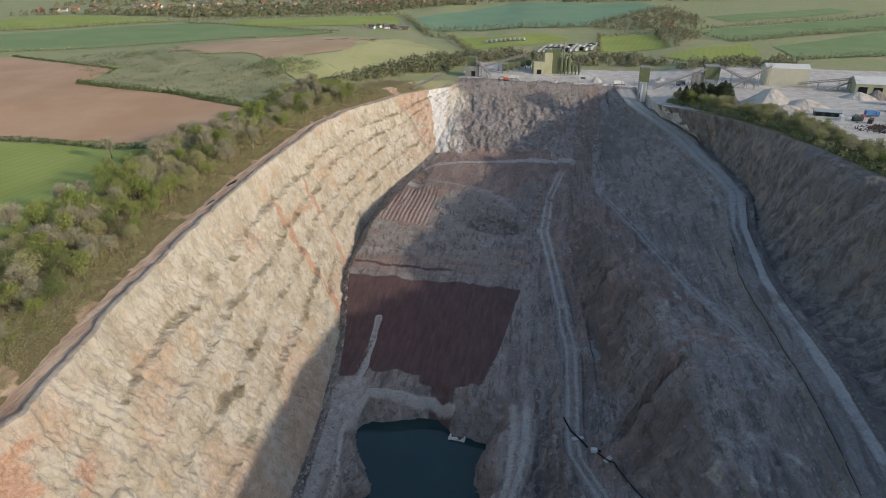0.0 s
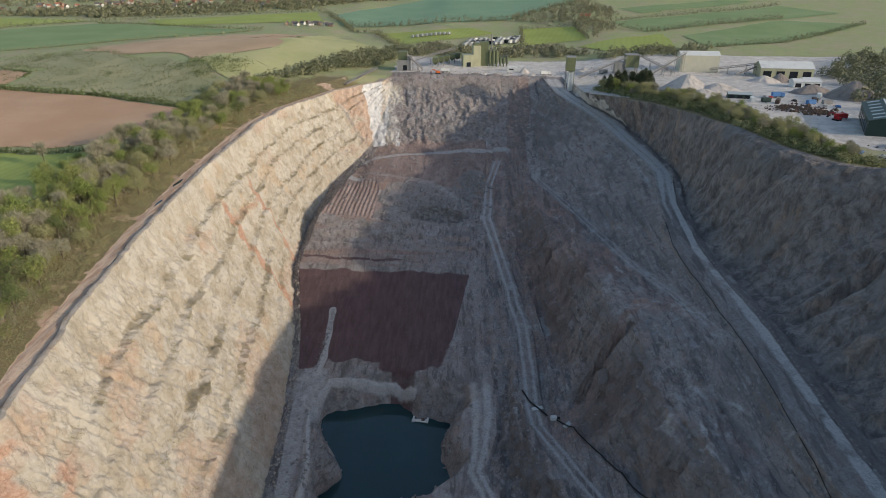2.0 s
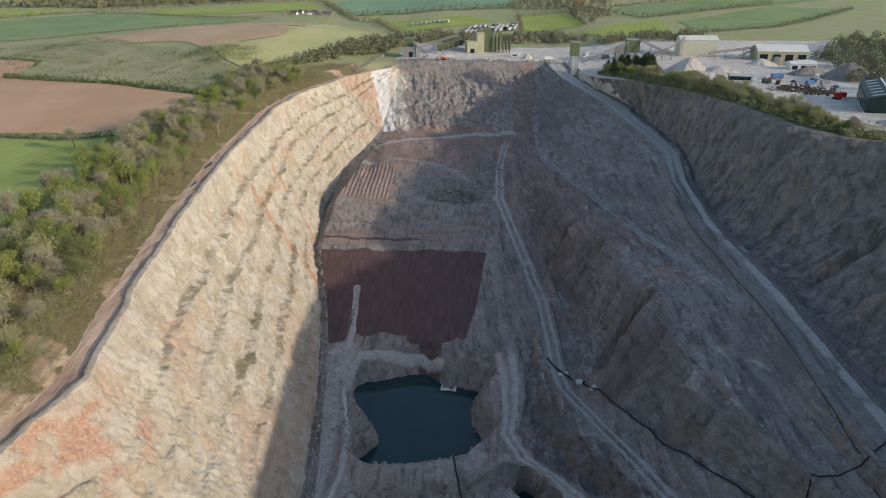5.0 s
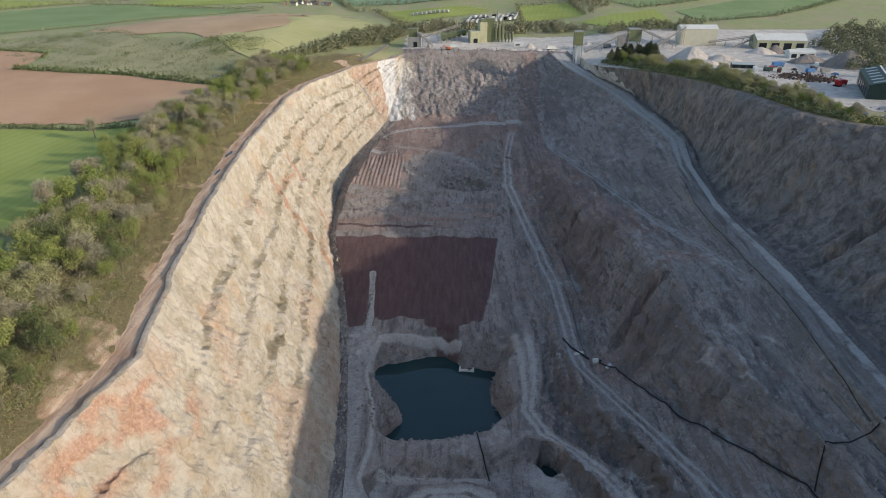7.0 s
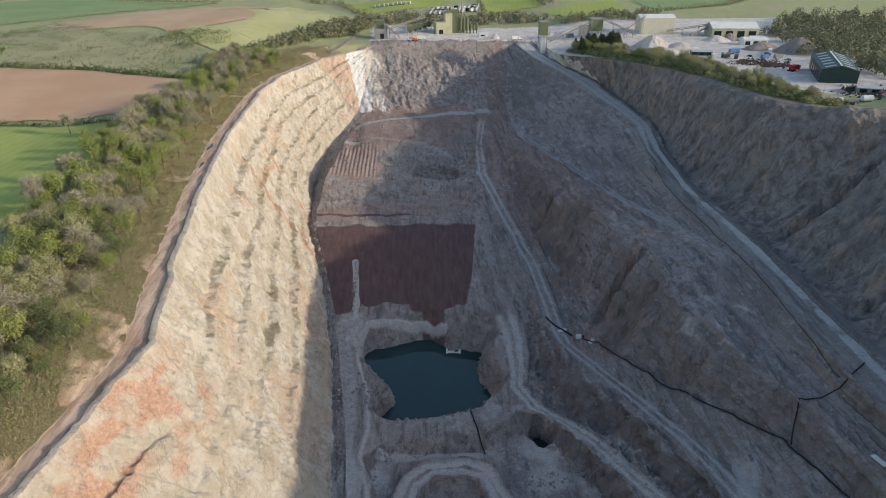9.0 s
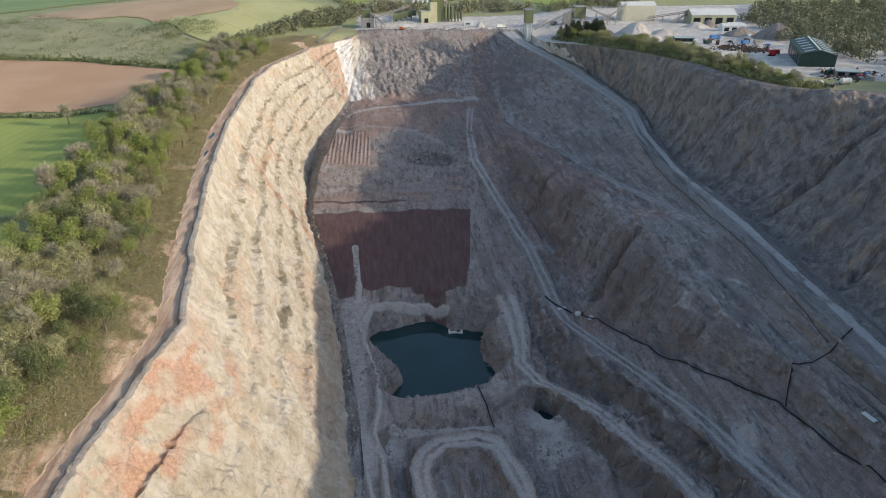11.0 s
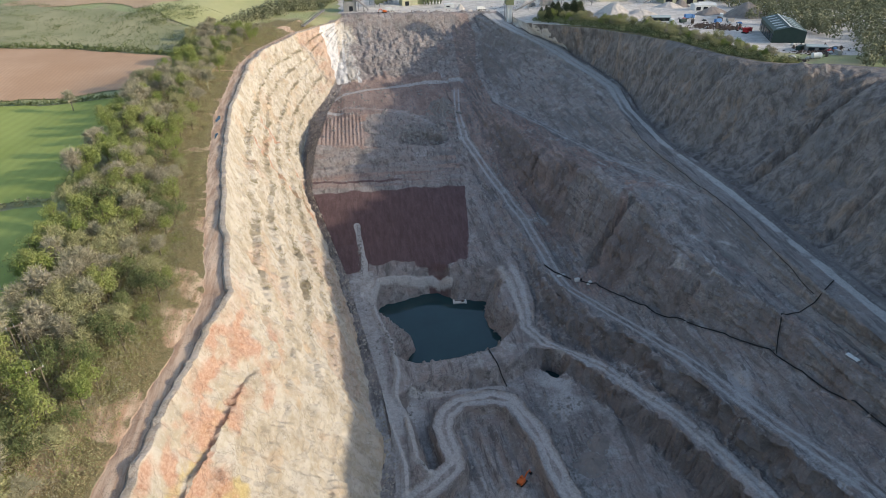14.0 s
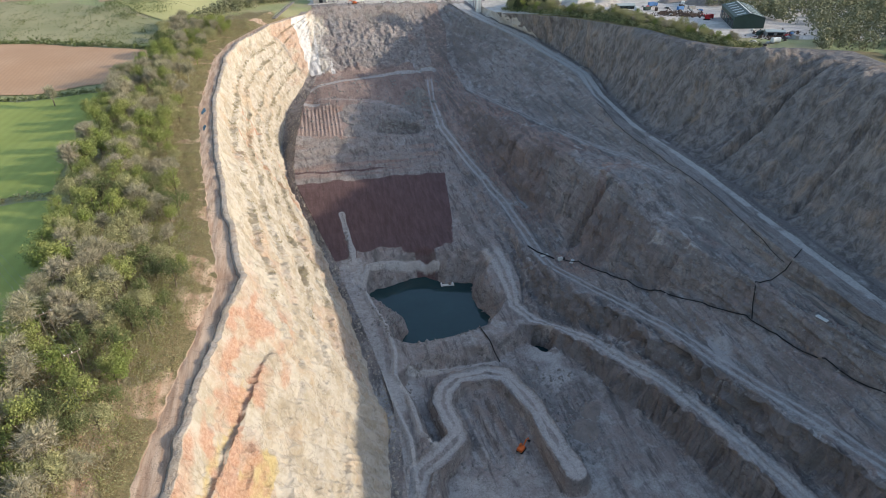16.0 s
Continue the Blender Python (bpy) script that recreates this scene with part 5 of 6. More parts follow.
MAT_RENDER = plain_paint("pale_render", (0.7, 0.67, 0.6), 0.9, vary=0.15)
MAT_POLE = plain_paint("weathered_pole_timber", (0.2, 0.16, 0.12), 0.9, vary=0.3, scale=2)
MAT_RUST = plain_paint("rusty_scrap", (0.12, 0.085, 0.065), 0.8, 0.3, 0.5, 1.2)


def B():
    return Build()


def spot(x, y, dz=0.0):
    return pose(x, y, surf(x, y) + dz)


def conveyor(a, b, label, wide=1.8, group=""):
    """An inclined belt gantry on trestles from a to b (x, y, height over the ground)."""
    t = thing("conveyor", spot(a[0], a[1]), label, "conveyor", group)
    o = t.matrix_world.translation
    za, zb = surf(a[0], a[1]) + a[2] - o.z, surf(b[0], b[1]) + b[2] - o.z
    d = Vector((b[0] - a[0], b[1] - a[1], zb - za))
    s = Vector((-d.y, d.x, 0)).normalized() * wide / 2
    p, q = Vector((0, 0, za)), Vector((d.x, d.y, zb))
    bm = B()
    for k, w in ((s, 0.16), (-s, 0.16)):
        bm.tube([p + k, q + k], [w, w], 4)
        bm.tube([p + k + Vector((0, 0, 1.3)), q + k + Vector((0, 0, 1.3))], [w, w], 4)
        for i in range(int(d.length / 4) + 1):
            m = p.lerp(q, i / max(1, int(d.length / 4)))
            bm.tube([m + k, m + k + Vector((0, 0, 1.3))], [0.1, 0.1], 4)
    part("gantry", bm, MAT_STEEL, t)
    pts = [p + s * 0.8, p - s * 0.8, q - s * 0.8, q + s * 0.8]
    up = Vector((0, 0, 0.25))
    part("belt", B().add(pts + [v + up for v in pts], [(3, 2, 1, 0), (4, 5, 6, 7), (0, 1, 5, 4), (1, 2, 6, 5), (2, 3, 7, 6), (3, 0, 4, 7)]), MAT_GRIT, t)
    for k in (0.35, 0.7, 0.97):
        m = p.lerp(q, k)
        g = surf(o.x + m.x, o.y + m.y) - o.z - 0.3
        if m.z - g > 1.5:
            part("trestle", B().tube([(m.x + s.x, m.y + s.y, g), m + s], [0.18, 0.18], 4).tube([(m.x - s.x, m.y - s.y, g), m - s], [0.18, 0.18], 4), MAT_STEEL, t)
    return t


def hall(x, y, sx, sy, eave, rise, turn, wall_mat, roof_mat, name, label, doors=0, lights=0):
    t = thing(name, spot(x, y, -0.4), label, "shed")
    rz = radians(turn)
    t.matrix_world = t.matrix_world @ pose(0, 0, 0, 0, 0, turn)
    part("wall", B().hall(0, 0, 0, sx, sy, eave, rise), wall_mat, t)
    roof = part("roof", B().gable(0, 0, 0.02, sx, sy, eave, rise), roof_mat, t)
    for i in range(lights):
        yy = -sy / 2 + sy * (i + 0.5) / lights
        for side in (-1, 1):
            xa, xb = side * sx * 0.12, side * sx * 0.4
            za, zb = eave + rise * (1 - 0.24) + 0.33, eave + rise * (1 - 0.8) + 0.33
            w = sy / lights * 0.16
            part("rooflight", B().add([(xa, yy - w, za), (xb, yy - w, zb), (xb, yy + w, zb), (xa, yy + w, za), (xa, yy - w, za + 0.12), (xb, yy - w, zb + 0.12), (xb, yy + w, zb + 0.12), (xa, yy + w, za + 0.12)],
                 [(0, 1, 2, 3), (7, 6, 5, 4), (0, 4, 5, 1), (1, 5, 6, 2), (2, 6, 7, 3), (3, 7, 4, 0)]), MAT_SKYLIGHT, roof)
    if lights:
        part("ridge_cap", B().box(0, 0, eave + rise + 0.22, 0.9, sy + 0.8, 0.18), MAT_WHITE, roof)
    for i in range(doors):
        yy = -sy / 2 + sy * (i + 0.5) / doors
        part("roller_door", B().box(-sx / 2 - 0.05, yy, 0.4, 0.25, sy / doors * 0.62, eave * 0.68), MAT_GLASS, t)
    return t


hall(206, 349, 20, 46, 8.3, 2.6, -22.8, MAT_SHED, MAT_SHED, "workshop_shed", "large dark green steel shed with rooflights and bay doors", 6, 6)
hall(238, 556, 20, 41, 8.5, 4.0, 86, MAT_OCHRE, MAT_WHITE, "storage_shed", "long olive-clad shed with a bright white roof", 4)
hall(173, 573, 14, 32, 14.0, 2.5, 89, MAT_BEIGE, MAT_WHITE, "screen_house", "tall beige-clad screening house with a white roof")
hall(233, 503, 9, 20, 5.0, 1.4, 88, MAT_WHITE, MAT_WHITE, "site_office", "low white site building with small windows", 3)
hall(164, 445, 6, 15, 3.4, 1.0, 80, MAT_SHED, MAT_SKYLIGHT, "site_shed", "low green shed with a pale grey roof", 3)
hall(199, 303, 5, 12, 3.0, 0.8, 70, MAT_STEEL, MAT_SKYLIGHT, "site_shed", "small grey shed beside parked machines", 2)
hall(246, 524, 6, 12, 4.0, 1.0, 84, MAT_BEIGE, MAT_WHITE, "site_shed", "small beige shed with a white roof", 2)


def block_tower(name, x, y, parts_list, label, turn=0.0):
    """A works building stacked from clad blocks: name, x, y, z, sx, sy, sz, material."""
    t = thing(name, spot(x, y, -0.3) @ pose(0, 0, 0, 0, 0, turn), label, "works building")
    for nm, px_, py_, pz_, sx, sy, sz, mat in parts_list:
        part(nm, B().box(px_, py_, pz_, sx, sy, sz, 0, 0.12), mat, t)
    return t


block_tower("mixing_plant", -18, 618, [("hall", -5, 0, 0, 10, 10, 11, MAT_OCHRE), ("tower", 3.4, 2, 0, 7, 9, 18.5, MAT_OCHRE), ("hood", 3.4, 2, 18.5, 5, 5, 2.2, MAT_MOSS), ("door", -5, -5.06, 0, 4, 0.3, 4.5, MAT_GLASS)],
            "pale olive asphalt plant building with a stepped tower", 12)
silo = thing("silo_group", spot(0, 624, -0.3), "dark olive storage silos round a tall stack", "silo")
part("frame_tower", B().box(-8, 0, 0, 8, 8, 22, 0, 0.2), MAT_MOSS, silo)
part("stack", B().tube([(-1, 0, 0), (-1, 0, 29)], [0.65, 0.55], 10), MAT_STEEL, silo)
for i, (dx, dy, h, r) in enumerate(((-2.5, -4, 15, 1.5), (0.8, -4, 15, 1.5), (3.9, -3.5, 15, 1.5), (0.8, 3, 16, 1.6), (7.5, -2, 8.5, 1.4), (10.6, -2, 8.0, 1.4), (13.6, -1.5, 9.5, 1.3))):
    s_ = part("silo", B().tube([(dx, dy, 0), (dx, dy, 2.2), (dx, dy, 3.0), (dx, dy, h - 0.8), (dx, dy, h)], [r * 0.4, r * 0.5, r, r, r * 0.45], 12), MAT_MOSS, silo)
    part("handrail", B().tube([(dx + r * math.cos(a), dy + r * math.sin(a), h + 0.5) for a in np.linspace(0, 6.2, 9)], [0.06] * 9, 4), MAT_STEEL, s_)
block_tower("crusher_house", -79, 590, [("base", 0, 0, 0, 12, 10, 9, MAT_STEEL), ("cabin", -1, 1, 9, 8, 8, 7, MAT_MOSS), ("hopper", 5, -3, 9, 4, 4, 4, MAT_STEEL), ("door", 1, -5.05, 0, 3.5, 0.3, 5, MAT_GLASS)], "grey crusher house with an olive upper cabin")
for i in range(5):
    k = i / 4
    x, y = -52 + 19 * k, 603 + 31 * k
    t = thing("feed_bin", spot(x, y, -0.2), "olive steel aggregate feed bin on legs", "hopper", "row of feed bins")
    part("bin", B().add([(-2.6, -2.6, 8.5), (2.6, -2.6, 8.5), (2.6, 2.6, 8.5), (-2.6, 2.6, 8.5), (-2.6, -2.6, 5), (2.6, -2.6, 5), (2.6, 2.6, 5), (-2.6, 2.6, 5), (-0.8, -0.8, 2.6), (0.8, -0.8, 2.6), (0.8, 0.8, 2.6), (-0.8, 0.8, 2.6)],
         [(0, 1, 2, 3), (4, 5, 1, 0), (5, 6, 2, 1), (6, 7, 3, 2), (7, 4, 0, 3), (8, 9, 5, 4), (9, 10, 6, 5), (10, 11, 7, 6), (11, 8, 4, 7), (11, 10, 9, 8)]), MAT_MOSS, t)
    for dx in (-2.3, 2.3):
        for dy in (-2.3, 2.3):
            part("leg", B().box(dx, dy, 0, 0.35, 0.35, 6), MAT_STEEL, t)
tw = thing("screening_tower", spot(60.5, 529, -0.4), "tall olive-topped tower at the head of the haul road", "tower")
part("cabin", B().box(0, 0, 16, 7, 7, 10.5, 0, 0.15), MAT_MOSS, tw)
part("roof", B().box(0, 0, 26.5, 7.6, 7.6, 0.5), MAT_STEEL, tw)
part("shaft", B().box(0.8, 0, 0, 3.6, 4.4, 16), MAT_WHITE, tw)
for dx in (-3, 3):
    for dy in (-3, 3):
        part("leg", B().box(dx, dy, 0, 0.5, 0.5, 16), MAT_STEEL, tw)
block_tower("hopper_house", 117, 570, [("cabin", 0, 0, 5, 11, 9, 10, MAT_MOSS), ("leg", -4.6, -3.6, 0, 0.8, 0.8, 5, MAT_STEEL), ("leg", 4.6, -3.6, 0, 0.8, 0.8, 5, MAT_STEEL), ("leg", -4.6, 3.6, 0, 0.8, 0.8, 5, MAT_STEEL),
            ("leg", 4.6, 3.6, 0, 0.8, 0.8, 5, MAT_STEEL), ("annexe", -10, 0, 0, 8, 7, 9, MAT_STEEL), ("roof", 0, 0, 15, 11.6, 9.6, 0.4, MAT_STEEL)], "olive hopper house standing on steel legs")
block_tower("weigh_cabin", 18, 600, [("cabin", 0, 0, 0.3, 9, 4, 4, MAT_WHITE), ("plinth", 0, 0, 0, 9.6, 4.6, 0.3, MAT_STEEL), ("window", -1, -2.05, 1.5, 4, 0.2, 1.2, MAT_GLASS)], "small pale works cabin on a plinth")
conveyor((70, 545, 2), (112, 566, 13), "long dusty conveyor climbing to the hopper house")
conveyor((122, 566, 14), (146, 548, 3), "steep conveyor beside the hopper house")
conveyor((128, 540, 3), (160, 566, 15), "long dark conveyor climbing to the screening house")
conveyor((180, 560, 3), (222, 560, 9), "pale conveyor beside the storage shed")
conveyor((196, 545, 2), (226, 566, 8), "second pale conveyor beside the storage shed")
conveyor((-76, 586, 13), (-62, 582, 1.5), "steep conveyor below the crusher house")
conveyor((-70, 600, 6), (-36, 640, 11), "covered conveyor above the feed bins")
conveyor((-122, 533, 1.2), (-104, 585, 2.2), "low pale conveyor at the edge of the pit", 3.0)


def heap(x, y, r, h, material, label, stretch=1.0, turn=0.0):
    """A stockpile: a cone at its angle of rest, with slumps."""
    t = thing("stockpile", spot(x, y, -0.6) @ pose(0, 0, 0, 0, 0, turn), label, "stockpile", "stockpiles in the yard")
    rings, sides = 16, 44
    v, f = [], []
    for i in range(rings + 1):
        k = i / rings
        for j in range(sides):
            a = 2 * math.pi * j / sides
            w = 1 + 0.13 * float(vnoise(np.array(2 * math.cos(a) + x), np.array(2 * math.sin(a) + y), np.array(k * 1.5))) + 0.05 * float(vnoise(np.array(7 * math.cos(a) + x), np.array(7 * math.sin(a)), np.array(k * 6)))
            rr = r * k * w
            z = h * (1 - k ** 1.05) * (1 - 0.08 * math.exp(-k * k * 90)) + 0.25 * float(vnoise(np.array(a * 5), np.array(k * 9), np.array(x)))
            v.append((rr * math.cos(a) * stretch, rr * math.sin(a), max(z, 0)))
    for i in range(rings):
        for j in range(sides):
            f.append((i * sides + j, i * sides + (j + 1) % sides, (i + 1) * sides + (j + 1) % sides, (i + 1) * sides + j))
    part("cone", B().add(v, f), material, t)
    return t


heap(139, 480, 19, 13, MAT_STONE, "tall cone of pale crushed stone", 1.0)
heap(158, 470, 14, 8, MAT_STONE, "lower spread heap of pale crushed stone", 1.4, -20)
heap(146, 462, 9, 4.5, MAT_STONE, "small heap of pale stone", 1.3)
heap(212, 527, 11, 6, MAT_STONE, "low heap of white stone", 1.3)
heap(226, 532, 9, 7.5, MAT_GRIT, "pointed heap of brown-grey grit")
heap(238, 444, 17, 13, MAT_GRIT, "broad ridge of brown-grey grit", 1.15, 30)
heap(222, 468, 12, 7, MAT_GRIT, "low heap of brown-grey grit", 1.5, 20)
heap(-3, 112, 8, 3.5, MAT_GRIT, "low grey heap of blasted stone on the lowest floor", 1.2, 20)
heap(4, 122, 6, 2.4, MAT_GRIT, "small grey heap of blasted stone on the lowest floor", 1.4, 60)
heap(28, 592, 5, 6, MAT_STONE, "narrow cone of pale sand")
for i in range(9):
    heap(-30 + 11 * i + rng.uniform(-3, 3), 573 + rng.uniform(-4, 7), rng.uniform(3, 6), rng.uniform(1.2, 2.6), MAT_GRIT if i % 2 else MAT_STONE, "low tipped heap of spoil near the rim", 1.4, rng.uniform(0, 90))
for i in range(8):
    heap(75 + 12 * i + rng.uniform(-5, 5), 590 + rng.uniform(-12, 14), rng.uniform(4, 7), rng.uniform(2, 3.5), MAT_STONE, "low heap of pale stone in the works yard", 1.3, rng.uniform(0, 90))


# ---- vehicles ----
def wheels(t, xs, half, r, material=None):
    for x in xs:
        for s in (-1, 1):
            w = part("wheel", B().tube([(x, s * half - 0.15, r), (x, s * half + 0.15, r)], [r, r], 12), MAT_BLACK, t)
            part("rim", B().tube([(x, s * half - 0.17, r), (x, s * half + 0.17, r)], [r * 0.5, r * 0.5], 8), MAT_STEEL, w)


def car(x, y, turn, paint, label, group):
    t = thing("car", spot(x, y) @ pose(0, 0, 0, 0, 0, turn), label, "car", group)
    body = B().add([(-2.1, -0.85, 0.35), (2.1, -0.85, 0.35), (2.1, 0.85, 0.35), (-2.1, 0.85, 0.35), (-2.1, -0.85, 0.85), (2.1, -0.85, 0.8), (2.1, 0.85, 0.8), (-2.1, 0.85, 0.85)],
                   [(3, 2, 1, 0), (4, 5, 6, 7), (0, 1, 5, 4), (1, 2, 6, 5), (2, 3, 7, 6), (3, 0, 4, 7)])
    body.add([(-1.9, -0.8, 0.85), (1.1, -0.8, 0.83), (1.1, 0.8, 0.83), (-1.9, 0.8, 0.85), (-1.4, -0.65, 1.45), (0.4, -0.65, 1.45), (0.4, 0.65, 1.45), (-1.4, 0.65, 1.45)],
             [(4, 5, 6, 7), (0, 1, 5, 4), (1, 2, 6, 5), (2, 3, 7, 6), (3, 0, 4, 7)])
    part("body", body, paint, t)
    part("windscreen", B().box(0.72, 0, 0.9, 0.5, 1.3, 0.45), MAT_GLASS, t)
    wheels(t, (-1.3, 1.3), 0.8, 0.32)
    return t


def lorry(x, y, turn, paint, cab, label, group, long=9.0):
    t = thing("lorry", spot(x, y) @ pose(0, 0, 0, 0, 0, turn), label, "lorry", group)
    part("trailer", B().box(-1.0, 0, 1.1, long, 2.5, 2.7, 0, 0.08), paint, t)
    c = part("cab", B().box(long / 2 + 0.6, 0, 0.7, 1.9, 2.4, 2.5, 0, 0.25), cab, t)
    part("windscreen", B().box(long / 2 + 1.53, 0, 1.9, 0.1, 2.0, 0.9), MAT_GLASS, c)
    part("chassis", B().box(-0.2, 0, 0.7, long + 1.5, 1.0, 0.35), MAT_BLACK, t)
    wheels(t, (-long / 2 + 0.3, -long / 2 + 1.6, long / 2 + 0.6), 1.1, 0.5)
    return t


MAT_DUSTY = plain_paint("dusty_white_paint", (0.42, 0.42, 0.4), 0.5)
PAINTS = [MAT_DUSTY, MAT_DUSTY, MAT_BLUE, MAT_RED, MAT_STEEL, MAT_BLACK, MAT_RENDER]
NAMES = {MAT_WHITE: "white", MAT_DUSTY: "dusty white", MAT_BLUE: "blue", MAT_RED: "red", MAT_STEEL: "grey", MAT_BLACK: "black", MAT_RENDER: "cream"}
for r in range(5):
    for i in range(11):
        m = PAINTS[int(rng.integers(0, 2))] if rng.uniform() < 0.6 else PAINTS[int(rng.integers(4, 7))]
        x, y = -28 + 5.6 * i + r * 1.5, 730 + 3.6 * i + 11 * r - 0.3 * i * r
        if rng.uniform() < 0.85:
            lorry(x, y, 62 + rng.uniform(-4, 4), m, MAT_STEEL, NAMES[m] + " lorry trailer parked in rows on a far lot", "lorries on the far lot", 6)
for i in range(9):
    lorry(-92 + 5.3 * i, 806 + 1.6 * i, 75, MAT_DUSTY, MAT_STEEL, "white lorry parked on a small far lot", "lorries on the far lot", 5)
lorry(132, 962, 12, MAT_RED, MAT_RED, "bright red lorry on the far lane", "", 12)
for i, (x, y, a) in enumerate(((182, 285, 20), (207, 306, 40), (210, 300, 70), (204, 296, 10), (214, 304, 110), (196, 312, 60), (176, 292, 130), (196, 320, 15), (201, 292, 80), (170, 300, 45),
                               (186, 446, 20), (182, 448, 60), (194, 430, 100), (204, 425, 15), (178, 396, 40), (205, 412, 75), (211, 408, 95))):
    m = PAINTS[i % 7]
    car(x, y, a, m, NAMES[m] + " car parked among yard clutter", "cars in the yard")
for x, y, a, m in ((190, 447, 10, MAT_BLUE), (194, 370, 30, MAT_RED), (214, 440, 60, MAT_WHITE), (46, 582, 15, MAT_WHITE), (-42, 580, 5, MAT_WHITE), (95, 575, 40, MAT_STEEL), (150, 520, 20, MAT_WHITE)):
    lorry(x, y, a, m, m, NAMES[m] + " lorry standing in the quarry yard", "lorries in the yard", 6)
tank = thing("storage_tank", spot(186, 284), "white cylindrical storage tank lying in a cradle", "tank")
part("drum", B().tube([(-3, 0, 2), (-2.7, 0, 2), (2.7, 0, 2), (3, 0, 2)], [0.9, 1.6, 1.6, 0.9], 14), MAT_WHITE, tank)
for dx in (-1.8, 1.8):
    part("cradle", B().box(dx, 0, 0, 0.5, 2.6, 0.9), MAT_STEEL, tank)
for i, (x, y, m, a) in enumerate(((200, 420, MAT_BLUE, 20), (206, 428, MAT_RUST, 80), (176, 430, MAT_SHED, 15), (181, 424, MAT_RUST, 60), (210, 420, MAT_STEEL, 5), (168, 432, MAT_WHITE, 80), (192, 308, MAT_SHED, 30), (203, 288, MAT_STEEL, 75))):
    t = thing("shipping_container", spot(x, y) @ pose(0, 0, 0, 0, 0, a), "steel storage container standing in the yard", "container", "containers in the yard")
    part("box", B().box(0, 0, 0.1, 6, 2.4, 2.5, 0, 0.04), m, t)
    part("door", B().box(3.03, 0, 0.2, 0.1, 2.2, 2.3), MAT_STEEL, t)


def rubble(name, places, lo, hi, material, label, category="rubble"):
    """Loose broken stones, eight-sided, as one mass."""
    v = []
    oct_ = np.array([(1, 0, 0), (0, 1, 0), (-1, 0, 0), (0, -1, 0), (0, 0, 1), (0, 0, -1)], float)
    tri = np.array([(0, 1, 4), (1, 2, 4), (2, 3, 4), (3, 0, 4), (1, 0, 5), (2, 1, 5), (3, 2, 5), (0, 3, 5)])
    for x, y in places:
        s = lo + (hi - lo) * rng.uniform() ** 2.5
        c = oct_ * s * rng.uniform(0.55, 1.2, (6, 3)) + rng.normal(size=(6, 3)) * s * 0.18
        v.append((c + (x, y, surf(x, y) + s * 0.15))[tri].reshape(-1, 3))
    return tagged(new(name, quick_mesh(name, np.concatenate(v), 3, material)), label, category, kind="stuff")


rock_mat = Nodes("broken_rock", 0.95)
MAT_ROCK = rock_mat.done(rock_mat.mix(rock_mat.noise(1.5, 5), (0.17, 0.155, 0.145), (0.4, 0.375, 0.35)))
cream_mat = Nodes("broken_limestone", 0.95)
MAT_LIME = cream_mat.done(cream_mat.mix(cream_mat.noise(1.2, 5), (0.33, 0.27, 0.2), (0.6, 0.55, 0.47)))


def strip(count, la, lb, y0, y1, power=1.0):
    out = []
    for y in rng.uniform(y0, y1, count):
        a, b = la(y)[0], lb(y)[0]
        out.append((a + (b - a) * rng.uniform() ** power, y))
    return out


rubble("rubble", strip(900, TOE, FLOOR_L, 85, 490), 0.25, 0.9, MAT_LIME, "fallen limestone blocks along the foot of the sunny face")
rubble("rubble", strip(900, HAUL_R, FENCE, 60, 480) + strip(1300, FENCE, TRACK_L, 60, 500) + strip(700, TRACK_R, ROAD_L, 70, 480), 0.25, 1.0, MAT_ROCK, "loose grey rock scattered over the shaded slope")
rubble("rubble", strip(500, BENCH_R, HAUL_L, 70, 300) + strip(60, BENCH_L, BENCH_R, 70, 300), 0.25, 1.2, MAT_ROCK, "broken rock on the lower benches")
rubble("rubble", [(rng.normal(-77, 4), rng.uniform(183, 236)) for _ in range(420)] + along([(-72, 176), (-30, 181), (-20, 200), (-22, 235)], 0.5, 2.0), 0.3, 1.3, MAT_ROCK, "pale rubble banks round the lake")
rubble("rubble", strip(900, FLOOR_L, BENCH_L, 345, 500), 0.25, 1.3, MAT_ROCK, "scattered stones on the upper pit floor")
rubble("rubble", [(rng.normal(-38, 14), rng.normal(405, 7)) for _ in range(500)] + [(rng.normal(-14, 5), rng.normal(440, 6)) for _ in range(420)], 0.3, 2.2, MAT_ROCK, "heaped rock on the upper floor")
loose = np.array([(rng.uniform(-20, 6), rng.uniform(92, 150)) for _ in range(700)] + [(rng.uniform(-78, -10), rng.uniform(92, 165)) for _ in range(500)])
rubble("rubble", loose[near(loose[:, 0], loose[:, 1], LOOP_ROAD) > 5.5], 0.25, 1.2, MAT_ROCK, "loose blasted stone on the lowest floor")
rubble("rubble", [(-90.8 + rng.normal(0, 0.7), y) for y in rng.uniform(258, 308, 260)], 0.2, 0.7, MAT_ROCK, "strip of pale gravel down the red bank")
rubble("scrap_heap", [(rng.normal(184, 8), rng.normal(404, 6)) for _ in range(420)] + [(rng.normal(192, 5), rng.normal(390, 4)) for _ in range(300)] + [(rng.normal(200, 8), rng.normal(300, 6)) for _ in range(260)]
       + along([(150, 306), (158, 296), (168, 288), (178, 282)], 0.25, 2.2), 0.4, 1.5, MAT_RUST, "heaps of rusty scrap and old machine parts", "scrap")
